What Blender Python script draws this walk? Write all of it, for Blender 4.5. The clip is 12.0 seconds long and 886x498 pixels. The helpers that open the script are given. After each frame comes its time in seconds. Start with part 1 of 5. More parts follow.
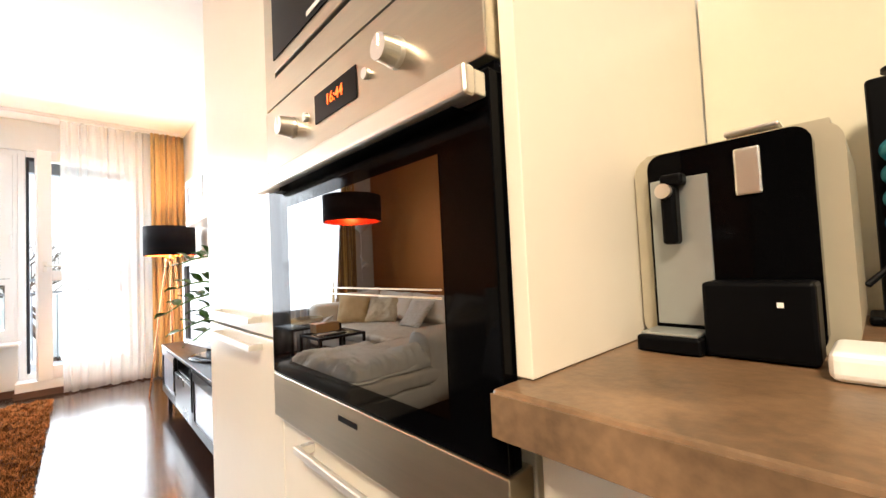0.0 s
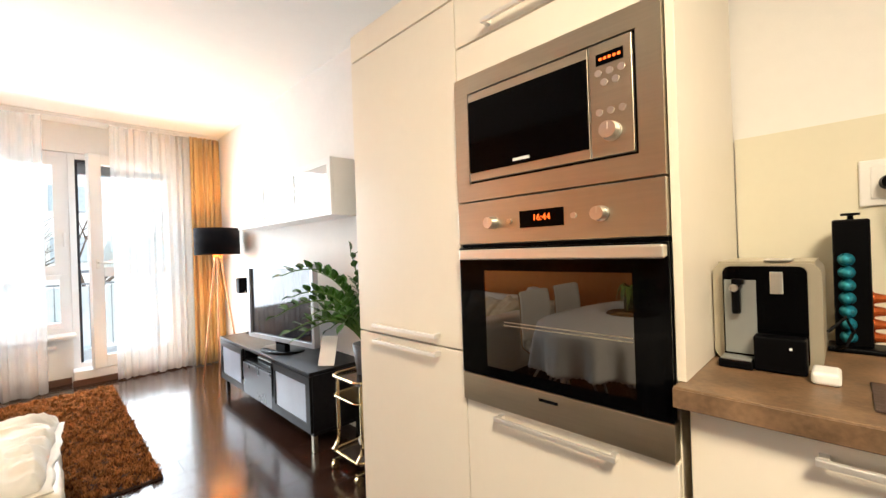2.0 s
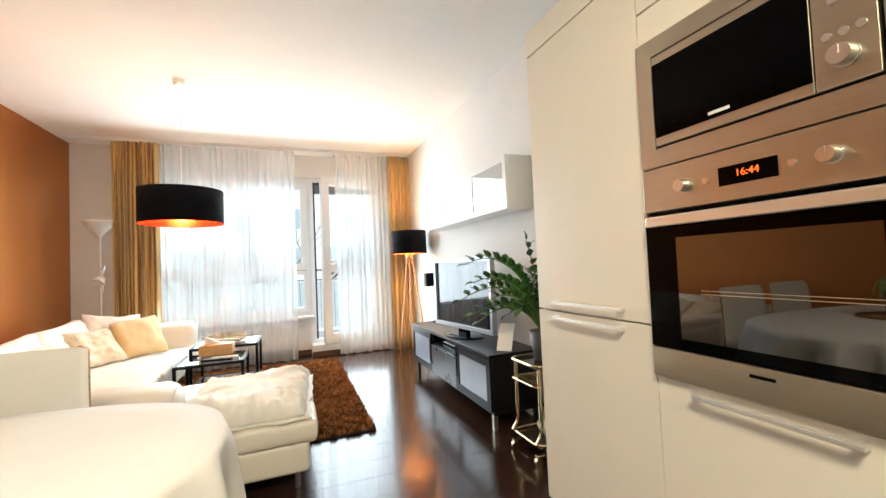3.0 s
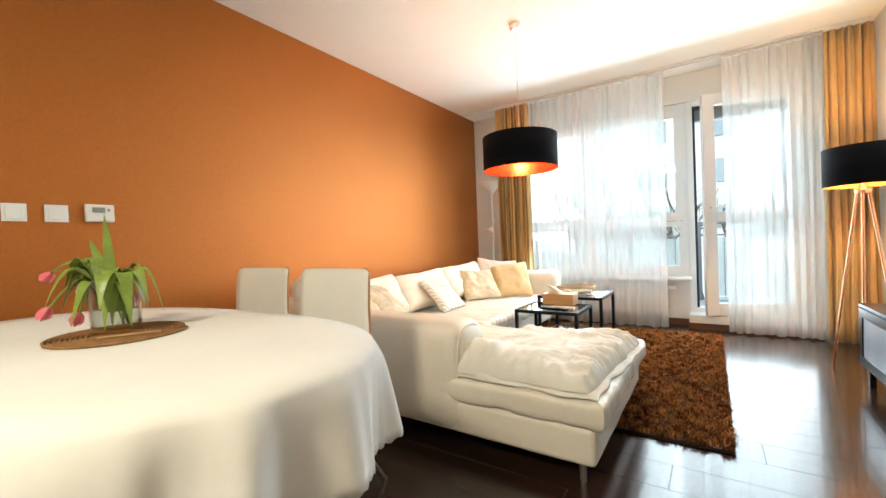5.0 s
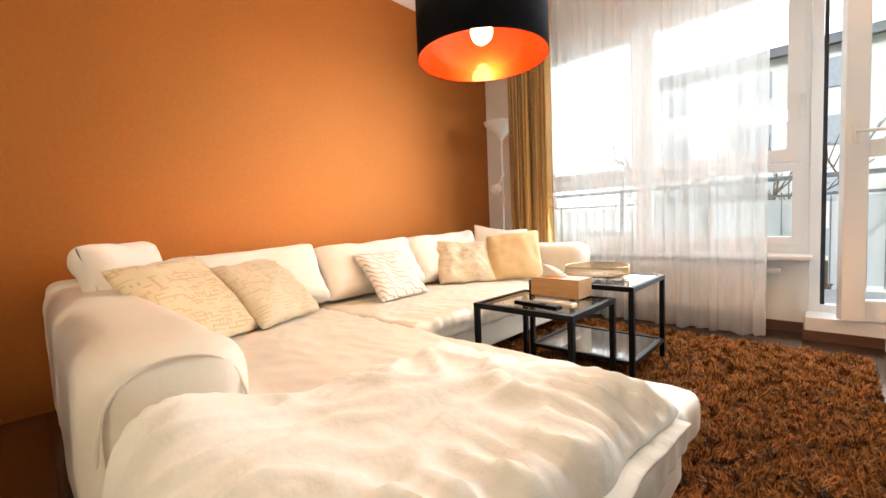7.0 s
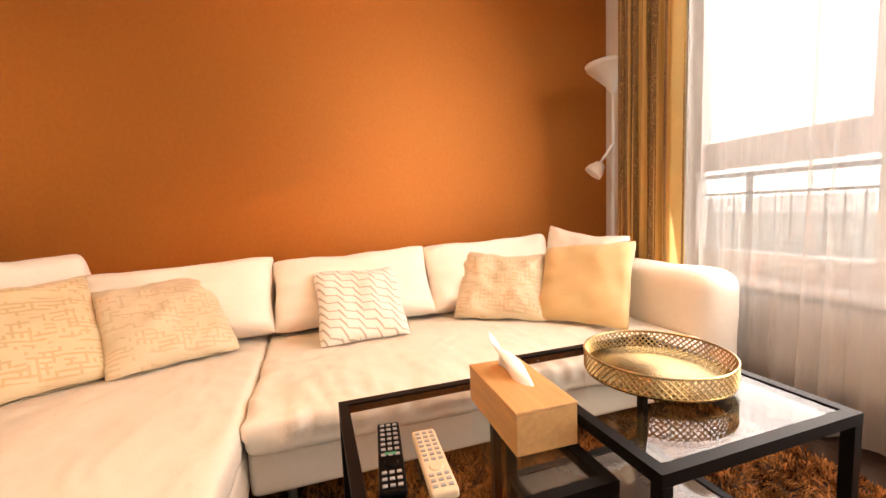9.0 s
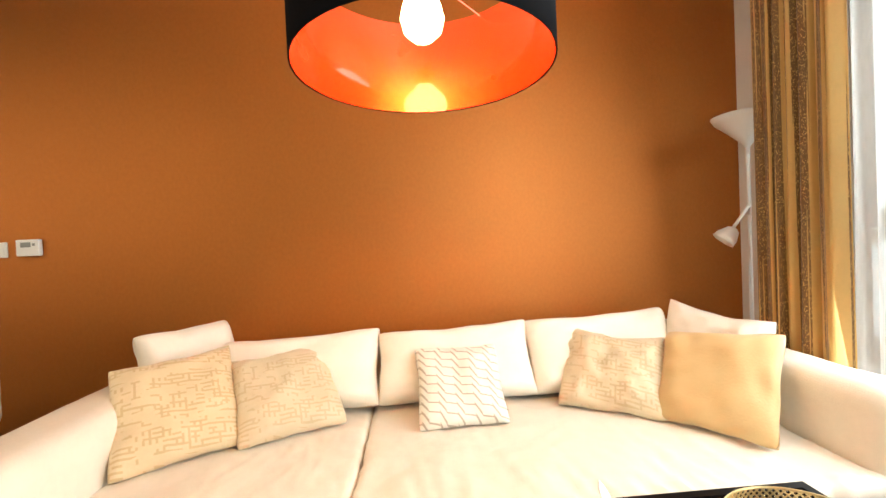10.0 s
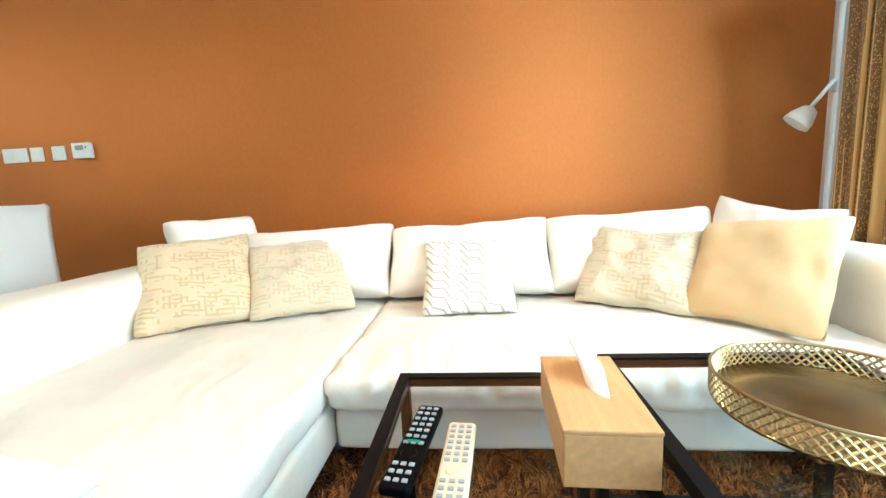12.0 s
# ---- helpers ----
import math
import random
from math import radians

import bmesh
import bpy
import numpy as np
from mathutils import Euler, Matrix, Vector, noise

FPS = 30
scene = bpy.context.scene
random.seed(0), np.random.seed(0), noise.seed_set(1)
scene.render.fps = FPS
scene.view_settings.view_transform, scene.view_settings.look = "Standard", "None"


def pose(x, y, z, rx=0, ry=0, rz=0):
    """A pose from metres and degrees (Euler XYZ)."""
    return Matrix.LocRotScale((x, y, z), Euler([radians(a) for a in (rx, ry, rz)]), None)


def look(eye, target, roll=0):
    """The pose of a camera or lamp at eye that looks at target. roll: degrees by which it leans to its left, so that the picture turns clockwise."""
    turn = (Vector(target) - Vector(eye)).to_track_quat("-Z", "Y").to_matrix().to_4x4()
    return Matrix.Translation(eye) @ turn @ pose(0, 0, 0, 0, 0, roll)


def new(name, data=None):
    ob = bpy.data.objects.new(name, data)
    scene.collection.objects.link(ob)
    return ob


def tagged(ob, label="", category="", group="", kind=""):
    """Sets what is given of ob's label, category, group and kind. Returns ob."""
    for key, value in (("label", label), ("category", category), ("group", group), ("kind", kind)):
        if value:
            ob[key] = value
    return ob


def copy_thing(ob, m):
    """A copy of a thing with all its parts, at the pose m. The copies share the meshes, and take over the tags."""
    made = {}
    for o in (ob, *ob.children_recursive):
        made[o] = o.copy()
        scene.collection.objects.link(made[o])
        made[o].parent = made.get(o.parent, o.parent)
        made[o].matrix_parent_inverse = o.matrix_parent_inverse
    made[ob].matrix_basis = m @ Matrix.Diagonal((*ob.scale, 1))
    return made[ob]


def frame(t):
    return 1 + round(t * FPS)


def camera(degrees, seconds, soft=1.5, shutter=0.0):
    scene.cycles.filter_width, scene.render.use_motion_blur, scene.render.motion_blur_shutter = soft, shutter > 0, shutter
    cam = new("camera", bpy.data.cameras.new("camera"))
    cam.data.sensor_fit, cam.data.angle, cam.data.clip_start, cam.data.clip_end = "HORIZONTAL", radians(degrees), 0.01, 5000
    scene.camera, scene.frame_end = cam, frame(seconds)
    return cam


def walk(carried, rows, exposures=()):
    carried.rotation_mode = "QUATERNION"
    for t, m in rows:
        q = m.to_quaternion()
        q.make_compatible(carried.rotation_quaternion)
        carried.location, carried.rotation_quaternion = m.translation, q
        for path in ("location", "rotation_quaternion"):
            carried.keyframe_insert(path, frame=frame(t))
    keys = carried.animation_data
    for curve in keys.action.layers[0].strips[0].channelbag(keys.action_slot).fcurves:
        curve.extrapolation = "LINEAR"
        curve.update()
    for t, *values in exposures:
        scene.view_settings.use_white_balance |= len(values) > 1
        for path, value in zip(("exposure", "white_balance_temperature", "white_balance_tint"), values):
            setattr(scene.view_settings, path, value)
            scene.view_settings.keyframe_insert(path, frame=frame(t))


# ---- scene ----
cam = camera(95.9, 12.0)
PATH = [
    (0, (-0.303, -0.237, 1.071), (1.044, 1.239, 1.149), -2.7),
    (0.5, (-0.48, -0.153, 1.004), (0.805, 1.379, 1.016), -2.1),
    (1, (-0.628, -0.163, 1.033), (0.714, 1.319, 1.009), -2.1),
    (1.5, (-0.769, -0.247, 1.203), (0.619, 1.192, 1.184), -2.0),
    (2, (-0.935, -0.255, 1.257), (0.477, 1.161, 1.257), -2.0),
    (2.5, (-1.093, -0.23, 1.194), (0.31, 1.194, 1.217), -2.0),
    (3, (-1.024, -0.308, 1.146), (-0.302, 1.556, 1.217), -2.5),
    (3.5, (-0.786, -0.413, 1.141), (-1.05, 1.567, 1.23), -2.4),
    (3.7, (-0.676, -0.372, 1.126), (-1.201, 1.556, 1.221), -2.4),
    (5.3, (-0.558, 0.619, 0.951), (-1.692, 2.266, 0.898), -2.2),
    (5.5, (-0.585, 0.799, 0.921), (-1.733, 2.436, 0.859), -2.2),
    (6, (-0.572, 1.167, 0.875), (-1.747, 2.784, 0.8), -2.3),
    (6.5, (-0.658, 1.523, 0.828), (-1.857, 3.121, 0.738), -2.3),
    (7, (-0.679, 1.89, 0.814), (-2.056, 3.334, 0.689), -2.3),
    (7.2, (-0.703, 2.043, 0.82), (-2.172, 3.394, 0.694), -2.4),
    (8.8, (-0.787, 3.236, 0.873), (-2.651, 3.936, 0.681), -2.5),
    (9, (-0.849, 3.317, 0.917), (-2.742, 3.932, 0.723), -2.4),
    (9.5, (-0.899, 3.37, 1.034), (-2.852, 3.76, 0.85), -2.4),
    (10, (-0.885, 3.336, 1.159), (-2.881, 3.468, 1.121), -2.5),
    (10.5, (-0.87, 3.343, 1.211), (-2.853, 3.406, 1.464), -2.6),
    (11, (-0.884, 3.339, 1.106), (-2.862, 3.331, 1.405), -2.6),
    (11.5, (-0.884, 3.361, 0.975), (-2.879, 3.23, 1.056), -2.5),
    (12, (-0.965, 3.549, 0.866), (-2.938, 3.378, 0.589), -2.6),
]
walk(cam, [(t, look(eye, target, roll)) for t, eye, target, roll in PATH],
     exposures=[(0, 0.66, 6080, 10), (0.5, 0.62, 6080, 10), (1.5, 0.50, 6030, 8), (2.5, 0.34, 5930, 6), (3.5, 0.04, 5700, -1), (5.5, 0.12, 5750, -1),
                (6.0, 0.15, 5950, 0), (6.5, 0.00, 6250, 6), (7.0, -0.06, 6450, 9), (9.0, -0.20, 8000, 24), (9.5, -0.30, 7500, 20), (10.0, -0.04, 6450, 5),
                (10.5, 0.38, 4950, -18), (11.0, 0.40, 4650, -17), (12.0, 0.22, 4750, -12)])

# ---- light ----
world = bpy.data.worlds.new("sky")
scene.world = world
world.use_nodes = True
wn = world.node_tree.nodes
sky = wn.new("ShaderNodeTexSky")
sky.sky_type, sky.sun_disc = "NISHITA", False
sky.sun_elevation, sky.sun_rotation = radians(44), radians(151)
world.node_tree.links.new(sky.outputs[0], wn["Background"].inputs[0])
wn["Background"].inputs[1].default_value = 0.15


def lamp(name, kind, m, energy, color=(1, 1, 1), size=(0.1, 0.1)):
    data = bpy.data.lights.new(name, kind)
    data.energy, data.color = energy, color
    if kind == "AREA":
        data.shape, data.size, data.size_y = "RECTANGLE", size[0], size[1]
    elif kind == "SUN":
        data.angle = size[0]
    else:
        data.shadow_soft_size = size[0]
    ob = new(name, data)
    ob.matrix_basis = m
    return ob


lamp("sun", "SUN", look((5, -9, 10), (0, 0, 0)), 5.0, (1, 0.98, 0.95), (radians(14), 0))
# Added fill lamps on the room side of the sheers, in place of window daylight.
lamp("sky_light_window", "AREA", look((-1.66, 4.93, 1.45), (-1.66, 0, 0.7)), 44, (0.95, 0.98, 1), (1.6, 1.8))
lamp("sky_light_door", "AREA", look((-0.35, 4.93, 1.3), (-0.35, 0, 0.6)), 34, (0.95, 0.98, 1), (1.1, 2.1))
# Added lamps outside the glazing that backlight the sheers, on top of the sky.
lamp("sky_behind_window", "AREA", look((-1.66, 5.70, 1.40), (-1.66, 0, 1.30)), 16, (0.92, 0.97, 1), (2.0, 1.9))
lamp("sky_above_window", "AREA", look((-1.72, 5.95, 2.30), (-1.72, 5.0, 0.45)), 22, (0.93, 0.97, 1), (1.8, 0.8))
lamp("sky_behind_door", "AREA", look((-0.25, 5.75, 1.3), (-0.25, 0, 1.3)), 16, (0.90, 0.96, 1), (0.95, 2.1))
lamp("pendant_bulb_light", "POINT", pose(-1.80, 3.372, 1.672), 24, (1, 0.54, 0.20), (0.045, 0))
lamp("floor_lamp_light", "POINT", pose(0.345, 4.36, 1.42), 30, (1, 0.56, 0.20), (0.04, 0))
kitchen_lamp = lamp("kitchen_ceiling_light", "AREA", look((-1.25, -0.95, 2.63), (-1.10, -0.05, 0)), 76, (1, 0.79, 0.54), (0.55, 0.55))
kitchen_lamp.data.spread = radians(156)


# ---- materials ----
def mat(name, col, rough=0.5, metal=0.0, var=0.12, scale=6.0, bump=0.0, bscale=90.0, coat=0.0,
        trans=0.0, ior=1.45, emit=None, stretch=(1, 1, 1), island=0.0, sheen=0.0, spec=0.5, alpha=1.0):
    m = bpy.data.materials.new(name)
    m.use_nodes = True
    n, l = m.node_tree.nodes, m.node_tree.links
    b = n["Principled BSDF"]
    tc = n.new("ShaderNodeTexCoord")
    mp = n.new("ShaderNodeMapping")
    mp.inputs["Scale"].default_value = stretch
    l.new(tc.outputs["Object"], mp.inputs[0])
    big, fine = n.new("ShaderNodeTexNoise"), n.new("ShaderNodeTexNoise")
    big.inputs["Scale"].default_value, fine.inputs["Scale"].default_value = scale, scale * 9
    big.inputs["Detail"].default_value, fine.inputs["Detail"].default_value = 3, 4
    l.new(mp.outputs[0], big.inputs["Vector"])
    l.new(mp.outputs[0], fine.inputs["Vector"])
    add = n.new("ShaderNodeMath")
    add.operation = "MULTIPLY_ADD"
    add.inputs[1].default_value = 0.5
    l.new(fine.outputs["Fac"], add.inputs[0])
    l.new(big.outputs["Fac"], add.inputs[2])
    rng = n.new("ShaderNodeMapRange")
    rng.inputs["From Min"].default_value, rng.inputs["From Max"].default_value = 0.45, 1.05
    rng.inputs["To Min"].default_value, rng.inputs["To Max"].default_value = 1 - var, 1 + var
    l.new(add.outputs[0], rng.inputs["Value"])
    mul = n.new("ShaderNodeMix")
    mul.data_type, mul.blend_type = "RGBA", "MULTIPLY"
    mul.inputs["Factor"].default_value = 1
    mul.inputs["A"].default_value = (*col, 1)
    src = rng.outputs["Result"]
    if island:
        geo = n.new("ShaderNodeNewGeometry")
        ir = n.new("ShaderNodeMapRange")
        ir.inputs["To Min"].default_value, ir.inputs["To Max"].default_value = 1 - island, 1 + island
        l.new(geo.outputs["Random Per Island"], ir.inputs["Value"])
        mm = n.new("ShaderNodeMath")
        mm.operation = "MULTIPLY"
        l.new(src, mm.inputs[0])
        l.new(ir.outputs["Result"], mm.inputs[1])
        src = mm.outputs[0]
    l.new(src, mul.inputs["B"])
    l.new(mul.outputs["Result"], b.inputs["Base Color"])
    rr = n.new("ShaderNodeMapRange")
    rr.inputs["To Min"].default_value, rr.inputs["To Max"].default_value = rough * 0.85, min(1, rough * 1.15)
    l.new(big.outputs["Fac"], rr.inputs["Value"])
    l.new(rr.outputs["Result"], b.inputs["Roughness"])
    b.inputs["Metallic"].default_value = metal
    b.inputs["Coat Weight"].default_value = coat
    b.inputs["Transmission Weight"].default_value = trans
    b.inputs["IOR"].default_value = ior
    b.inputs["Sheen Weight"].default_value = sheen
    b.inputs["Specular IOR Level"].default_value = spec
    b.inputs["Alpha"].default_value = alpha
    if emit:
        b.inputs["Emission Color"].default_value = (*emit[:3], 1)
        b.inputs["Emission Strength"].default_value = emit[3]
    if bump:
        bn = n.new("ShaderNodeTexNoise")
        bn.inputs["Scale"].default_value, bn.inputs["Detail"].default_value = bscale, 3
        l.new(mp.outputs[0], bn.inputs["Vector"])
        bp = n.new("ShaderNodeBump")
        bp.inputs["Strength"].default_value, bp.inputs["Distance"].default_value = bump, 0.01
        l.new(bn.outputs["Fac"], bp.inputs["Height"])
        l.new(bp.outputs[0], b.inputs["Normal"])
    return m


def sheer_mat(name, col, clear):
    m = bpy.data.materials.new(name)
    m.use_nodes = True
    n, l = m.node_tree.nodes, m.node_tree.links
    n.remove(n["Principled BSDF"])
    out = n["Material Output"]
    tr, df, tl = n.new("ShaderNodeBsdfTransparent"), n.new("ShaderNodeBsdfDiffuse"), n.new("ShaderNodeBsdfTranslucent")
    df.inputs[0].default_value = tl.inputs[0].default_value = (*col, 1)
    tc, nz, rg = n.new("ShaderNodeTexCoord"), n.new("ShaderNodeTexNoise"), n.new("ShaderNodeMapRange")
    mp = n.new("ShaderNodeMapping")
    mp.inputs["Scale"].default_value = (60, 1, 3)
    l.new(tc.outputs["Object"], mp.inputs[0])
    l.new(mp.outputs[0], nz.inputs["Vector"])
    rg.inputs["To Min"].default_value, rg.inputs["To Max"].default_value = clear - 0.05, clear + 0.05
    l.new(nz.outputs["Fac"], rg.inputs["Value"])
    a, c = n.new("ShaderNodeMixShader"), n.new("ShaderNodeMixShader")
    a.inputs[0].default_value = 0.65
    l.new(df.outputs[0], a.inputs[1])
    l.new(tl.outputs[0], a.inputs[2])
    l.new(rg.outputs["Result"], c.inputs[0])
    l.new(a.outputs[0], c.inputs[1])
    l.new(tr.outputs[0], c.inputs[2])
    l.new(c.outputs[0], out.inputs["Surface"])
    return m


M_WHITE = mat("white_wall_paint", (0.80, 0.78, 0.74), 0.75, var=0.03, scale=3, bump=0.05, bscale=220)
M_CEIL = mat("ceiling_paint", (0.82, 0.80, 0.76), 0.85, var=0.02, scale=2, bump=0.04, bscale=200)
M_OCHRE = mat("bronze_wallpaper", (0.45, 0.153, 0.030), 0.36, 0.66, var=0.07, scale=55, bump=0.30, bscale=330, stretch=(1, 1, 0.8))
M_FLOOR = mat("dark_laminate", (0.026, 0.012, 0.008), 0.19, var=0.40, scale=5, bump=0.05, bscale=40, stretch=(0.5, 6, 1), coat=0.2)
fn_, fl_ = M_FLOOR.node_tree.nodes, M_FLOOR.node_tree.links
each, shift_ = fn_.new("ShaderNodeObjectInfo"), fn_.new("ShaderNodeMath")
shift_.operation = "MULTIPLY"
shift_.inputs[1].default_value = 60
fl_.new(each.outputs["Random"], shift_.inputs[0])
fl_.new(shift_.outputs[0], fn_["Mapping"].inputs["Location"])
M_BOARD = mat("brown_baseboard_wood", (0.10, 0.045, 0.025), 0.4, var=0.25, scale=8, stretch=(1, 6, 6))
M_CREAM = mat("cream_gloss_front", (0.80, 0.74, 0.62), 0.36, var=0.02, scale=3, coat=0.08)
M_STEEL = mat("brushed_steel", (0.51, 0.46, 0.355), 0.34, 1.0, var=0.06, scale=5, bump=0.04, bscale=60, stretch=(1, 1, 25))
M_BAR = mat("pale_brushed_steel", (0.78, 0.72, 0.62), 0.36, 0.9, var=0.04, scale=5, stretch=(1, 1, 25))
M_HANDLE = mat("satin_bar_handle", (0.84, 0.82, 0.77), 0.42, 0.75, var=0.03)
M_CHROME = mat("satin_chrome", (0.80, 0.78, 0.74), 0.30, 1.0, var=0.03)
M_BGLASS = mat("dark_oven_glass", (0.003, 0.0015, 0.001), 0.012, var=0.02, spec=1.0, ior=1.6)
M_BLACK = mat("black_plastic", (0.002, 0.002, 0.0025), 0.40, var=0.15, spec=0.07)
M_BLACKGLOSS = mat("gloss_black_plastic", (0.0012, 0.0012, 0.0015), 0.05, var=0.05, spec=0.06)
M_STONE = mat("brown_stone_laminate", (0.17, 0.103, 0.055), 0.36, var=0.55, scale=11, bump=0.05, bscale=120)
M_STONEDARK = mat("dark_brown_mat", (0.05, 0.028, 0.020), 0.6, var=0.3, scale=20, bump=0.2)
M_SPLASH = mat("pale_glass_splashback", (0.74, 0.70, 0.55), 0.10, var=0.02, coat=0.5)
M_LEATHER = mat("white_leather", (0.78, 0.72, 0.62), 0.40, var=0.05, scale=5, bump=0.10, bscale=160)
M_CUSHION = mat("white_sofa_fabric", (0.82, 0.76, 0.66), 0.75, var=0.04, scale=6, bump=0.12, bscale=140, sheen=0.2)
M_THROW = mat("ivory_duvet_cotton", (0.80, 0.77, 0.70), 0.85, var=0.05, scale=5, bump=0.22, bscale=40, sheen=0.2)
M_DARKWOOD = mat("black_brown_wood", (0.006, 0.0055, 0.0065), 0.32, spec=0.20, var=0.35, scale=7, stretch=(6, 1, 6), bump=0.04)
M_SATINDARK = mat("satin_slate_front", (0.045, 0.050, 0.062), 0.28, var=0.1, scale=6, spec=0.5, coat=0.2)
M_FROST = mat("frosted_glass_panel", (0.32, 0.37, 0.46), 0.22, var=0.05, coat=0.3)
M_BLKMETAL = mat("black_powder_coated_steel", (0.004, 0.0035, 0.0035), 0.42, 0.0, var=0.15, spec=0.14)
M_PVC = mat("white_pvc_frame", (0.80, 0.80, 0.80), 0.35, var=0.02)
M_GOLDCURT = mat("gold_curtain_fabric", (0.52, 0.33, 0.12), 0.6, var=0.18, scale=10, bump=0.2, bscale=90, stretch=(3, 3, 0.5), sheen=0.3)
def thin_glass(name, tint, ior=1.5):
    m = bpy.data.materials.new(name)
    m.use_nodes = True
    n, l = m.node_tree.nodes, m.node_tree.links
    n.remove(n["Principled BSDF"])
    tr, gl, lw, mx = n.new("ShaderNodeBsdfTransparent"), n.new("ShaderNodeBsdfGlossy"), n.new("ShaderNodeLayerWeight"), n.new("ShaderNodeMixShader")
    tr.inputs[0].default_value = (*tint, 1)
    gl.inputs["Roughness"].default_value = 0.01
    lw.inputs["Blend"].default_value = 0.5
    pw, ma = n.new("ShaderNodeMath"), n.new("ShaderNodeMath")
    pw.operation, ma.operation = "POWER", "MULTIPLY_ADD"
    pw.inputs[1].default_value = 4.5
    f0 = ((ior - 1) / (ior + 1)) ** 2
    ma.inputs[1].default_value, ma.inputs[2].default_value = 1 - f0, f0
    l.new(lw.outputs["Facing"], pw.inputs[0])
    l.new(pw.outputs[0], ma.inputs[0])
    l.new(ma.outputs[0], mx.inputs[0])
    l.new(tr.outputs[0], mx.inputs[1])
    l.new(gl.outputs[0], mx.inputs[2])
    l.new(mx.outputs[0], n["Material Output"].inputs["Surface"])
    return m


M_GLASS = thin_glass("clear_glass", (0.96, 0.98, 0.97))
M_WATER = thin_glass("vase_water", (0.94, 0.97, 0.95), 1.33)
M_SHEER = sheer_mat("white_sheer_voile", (0.95, 0.95, 0.95), 0.50)
M_CLOTH = mat("white_tablecloth_linen", (0.82, 0.80, 0.77), 0.8, var=0.03, scale=5, bump=0.1, bscale=300)
M_RUG = mat("brown_shag_pile", (0.205, 0.083, 0.027), 0.9, var=0.40, scale=7, island=0.85, spec=0.0)
M_RUGBASE = mat("rug_backing", (0.020, 0.009, 0.005), 0.9, var=0.3, scale=20)
M_SHADEOUT = mat("black_lampshade_fabric", (0.004, 0.004, 0.006), 0.8, spec=0.15, var=0.1, bump=0.05, bscale=200)
M_SHADEIN = mat("orange_copper_shade_lining", (0.84, 0.072, 0.012), 0.26, 0.8, var=0.05, coat=1.0)
M_SHADEIN2 = mat("copper_gold_shade_lining", (0.88, 0.40, 0.12), 0.22, 0.6, var=0.05)
M_COPPER = mat("copper_metal", (0.80, 0.40, 0.20), 0.25, 1.0, var=0.05)
M_BULB = mat("glowing_bulb", (1, 0.8, 0.5), 0.3, emit=(1, 0.60, 0.26, 30))
M_GOLD = mat("brass_gold_metal", (0.74, 0.58, 0.32), 0.22, 1.0, var=0.10, scale=12)
M_WOODBOX = mat("light_oak_box", (0.52, 0.30, 0.12), 0.5, var=0.15, scale=8, stretch=(1, 8, 8), bump=0.03)
M_WHITEPL = mat("white_plastic", (0.80, 0.79, 0.76), 0.35, var=0.02)
M_LEAF = mat("dark_green_leaf", (0.045, 0.12, 0.022), 0.28, var=0.25, scale=12, coat=0.3)
M_STEM = mat("green_stem", (0.08, 0.16, 0.03), 0.45, var=0.2)


# ---- mesh helpers ----
OFF = {}


def thing(name, loc, label, category, group="", kind=""):
    """A top-level thing whose parts are written in world coordinates."""
    e = new(name)
    e.location = loc
    e.empty_display_size = 0.1
    OFF[e.name] = Vector(loc)
    return tagged(e, label, category, group, kind)


def local(name, m, label, category, group="", kind=""):
    """A top-level thing at the pose m whose parts are written in its own coordinates."""
    e = new(name)
    e.matrix_basis = m
    e.empty_display_size = 0.1
    return tagged(e, label, category, group, kind)


def mesh_of(name, bm, material, smooth=False):
    me = bpy.data.meshes.new(name)
    bm.normal_update()
    if smooth:
        for f in bm.faces:
            f.smooth = True
    bm.to_mesh(me)
    bm.free()
    for x in material if isinstance(material, (list, tuple)) else (material,):
        me.materials.append(x)
    return me


def part(name, bm, material, parent=None, label="", smooth=False):
    ob = new(name, mesh_of(name, bm, material, smooth))
    if parent:
        ob.parent = parent
        if parent.name in OFF:
            ob.matrix_parent_inverse = Matrix.Translation(-OFF[parent.name])
    if label:
        ob["label"] = label
    return ob


def structure(name, bm, material, label, category, smooth=False):
    return tagged(part(name, bm, material, None, "", smooth), label, category, "", "structure")


def box(x0, x1, y0, y1, z0, z1, bev=0.0, bm=None, seg=2):
    bm = bm or bmesh.new()
    r = bmesh.ops.create_cube(bm, size=1)
    vs = r["verts"]
    for v in vs:
        v.co = Vector((x0 if v.co.x < 0 else x1, y0 if v.co.y < 0 else y1, z0 if v.co.z < 0 else z1))
    if bev:
        es = list({e for v in vs for e in v.link_edges})
        bmesh.ops.bevel(bm, geom=es, offset=bev, segments=seg, affect="EDGES", profile=0.5)
    return bm


def rod(p, q, r, r2=None, n=12, bm=None):
    bm = bm or bmesh.new()
    p, q = Vector(p), Vector(q)
    d = q - p
    m = Matrix.Translation((p + q) / 2) @ d.to_track_quat("Z", "Y").to_matrix().to_4x4()
    bmesh.ops.create_cone(bm, cap_ends=True, segments=n, radius1=r, radius2=r if r2 is None else r2, depth=d.length, matrix=m)
    return bm


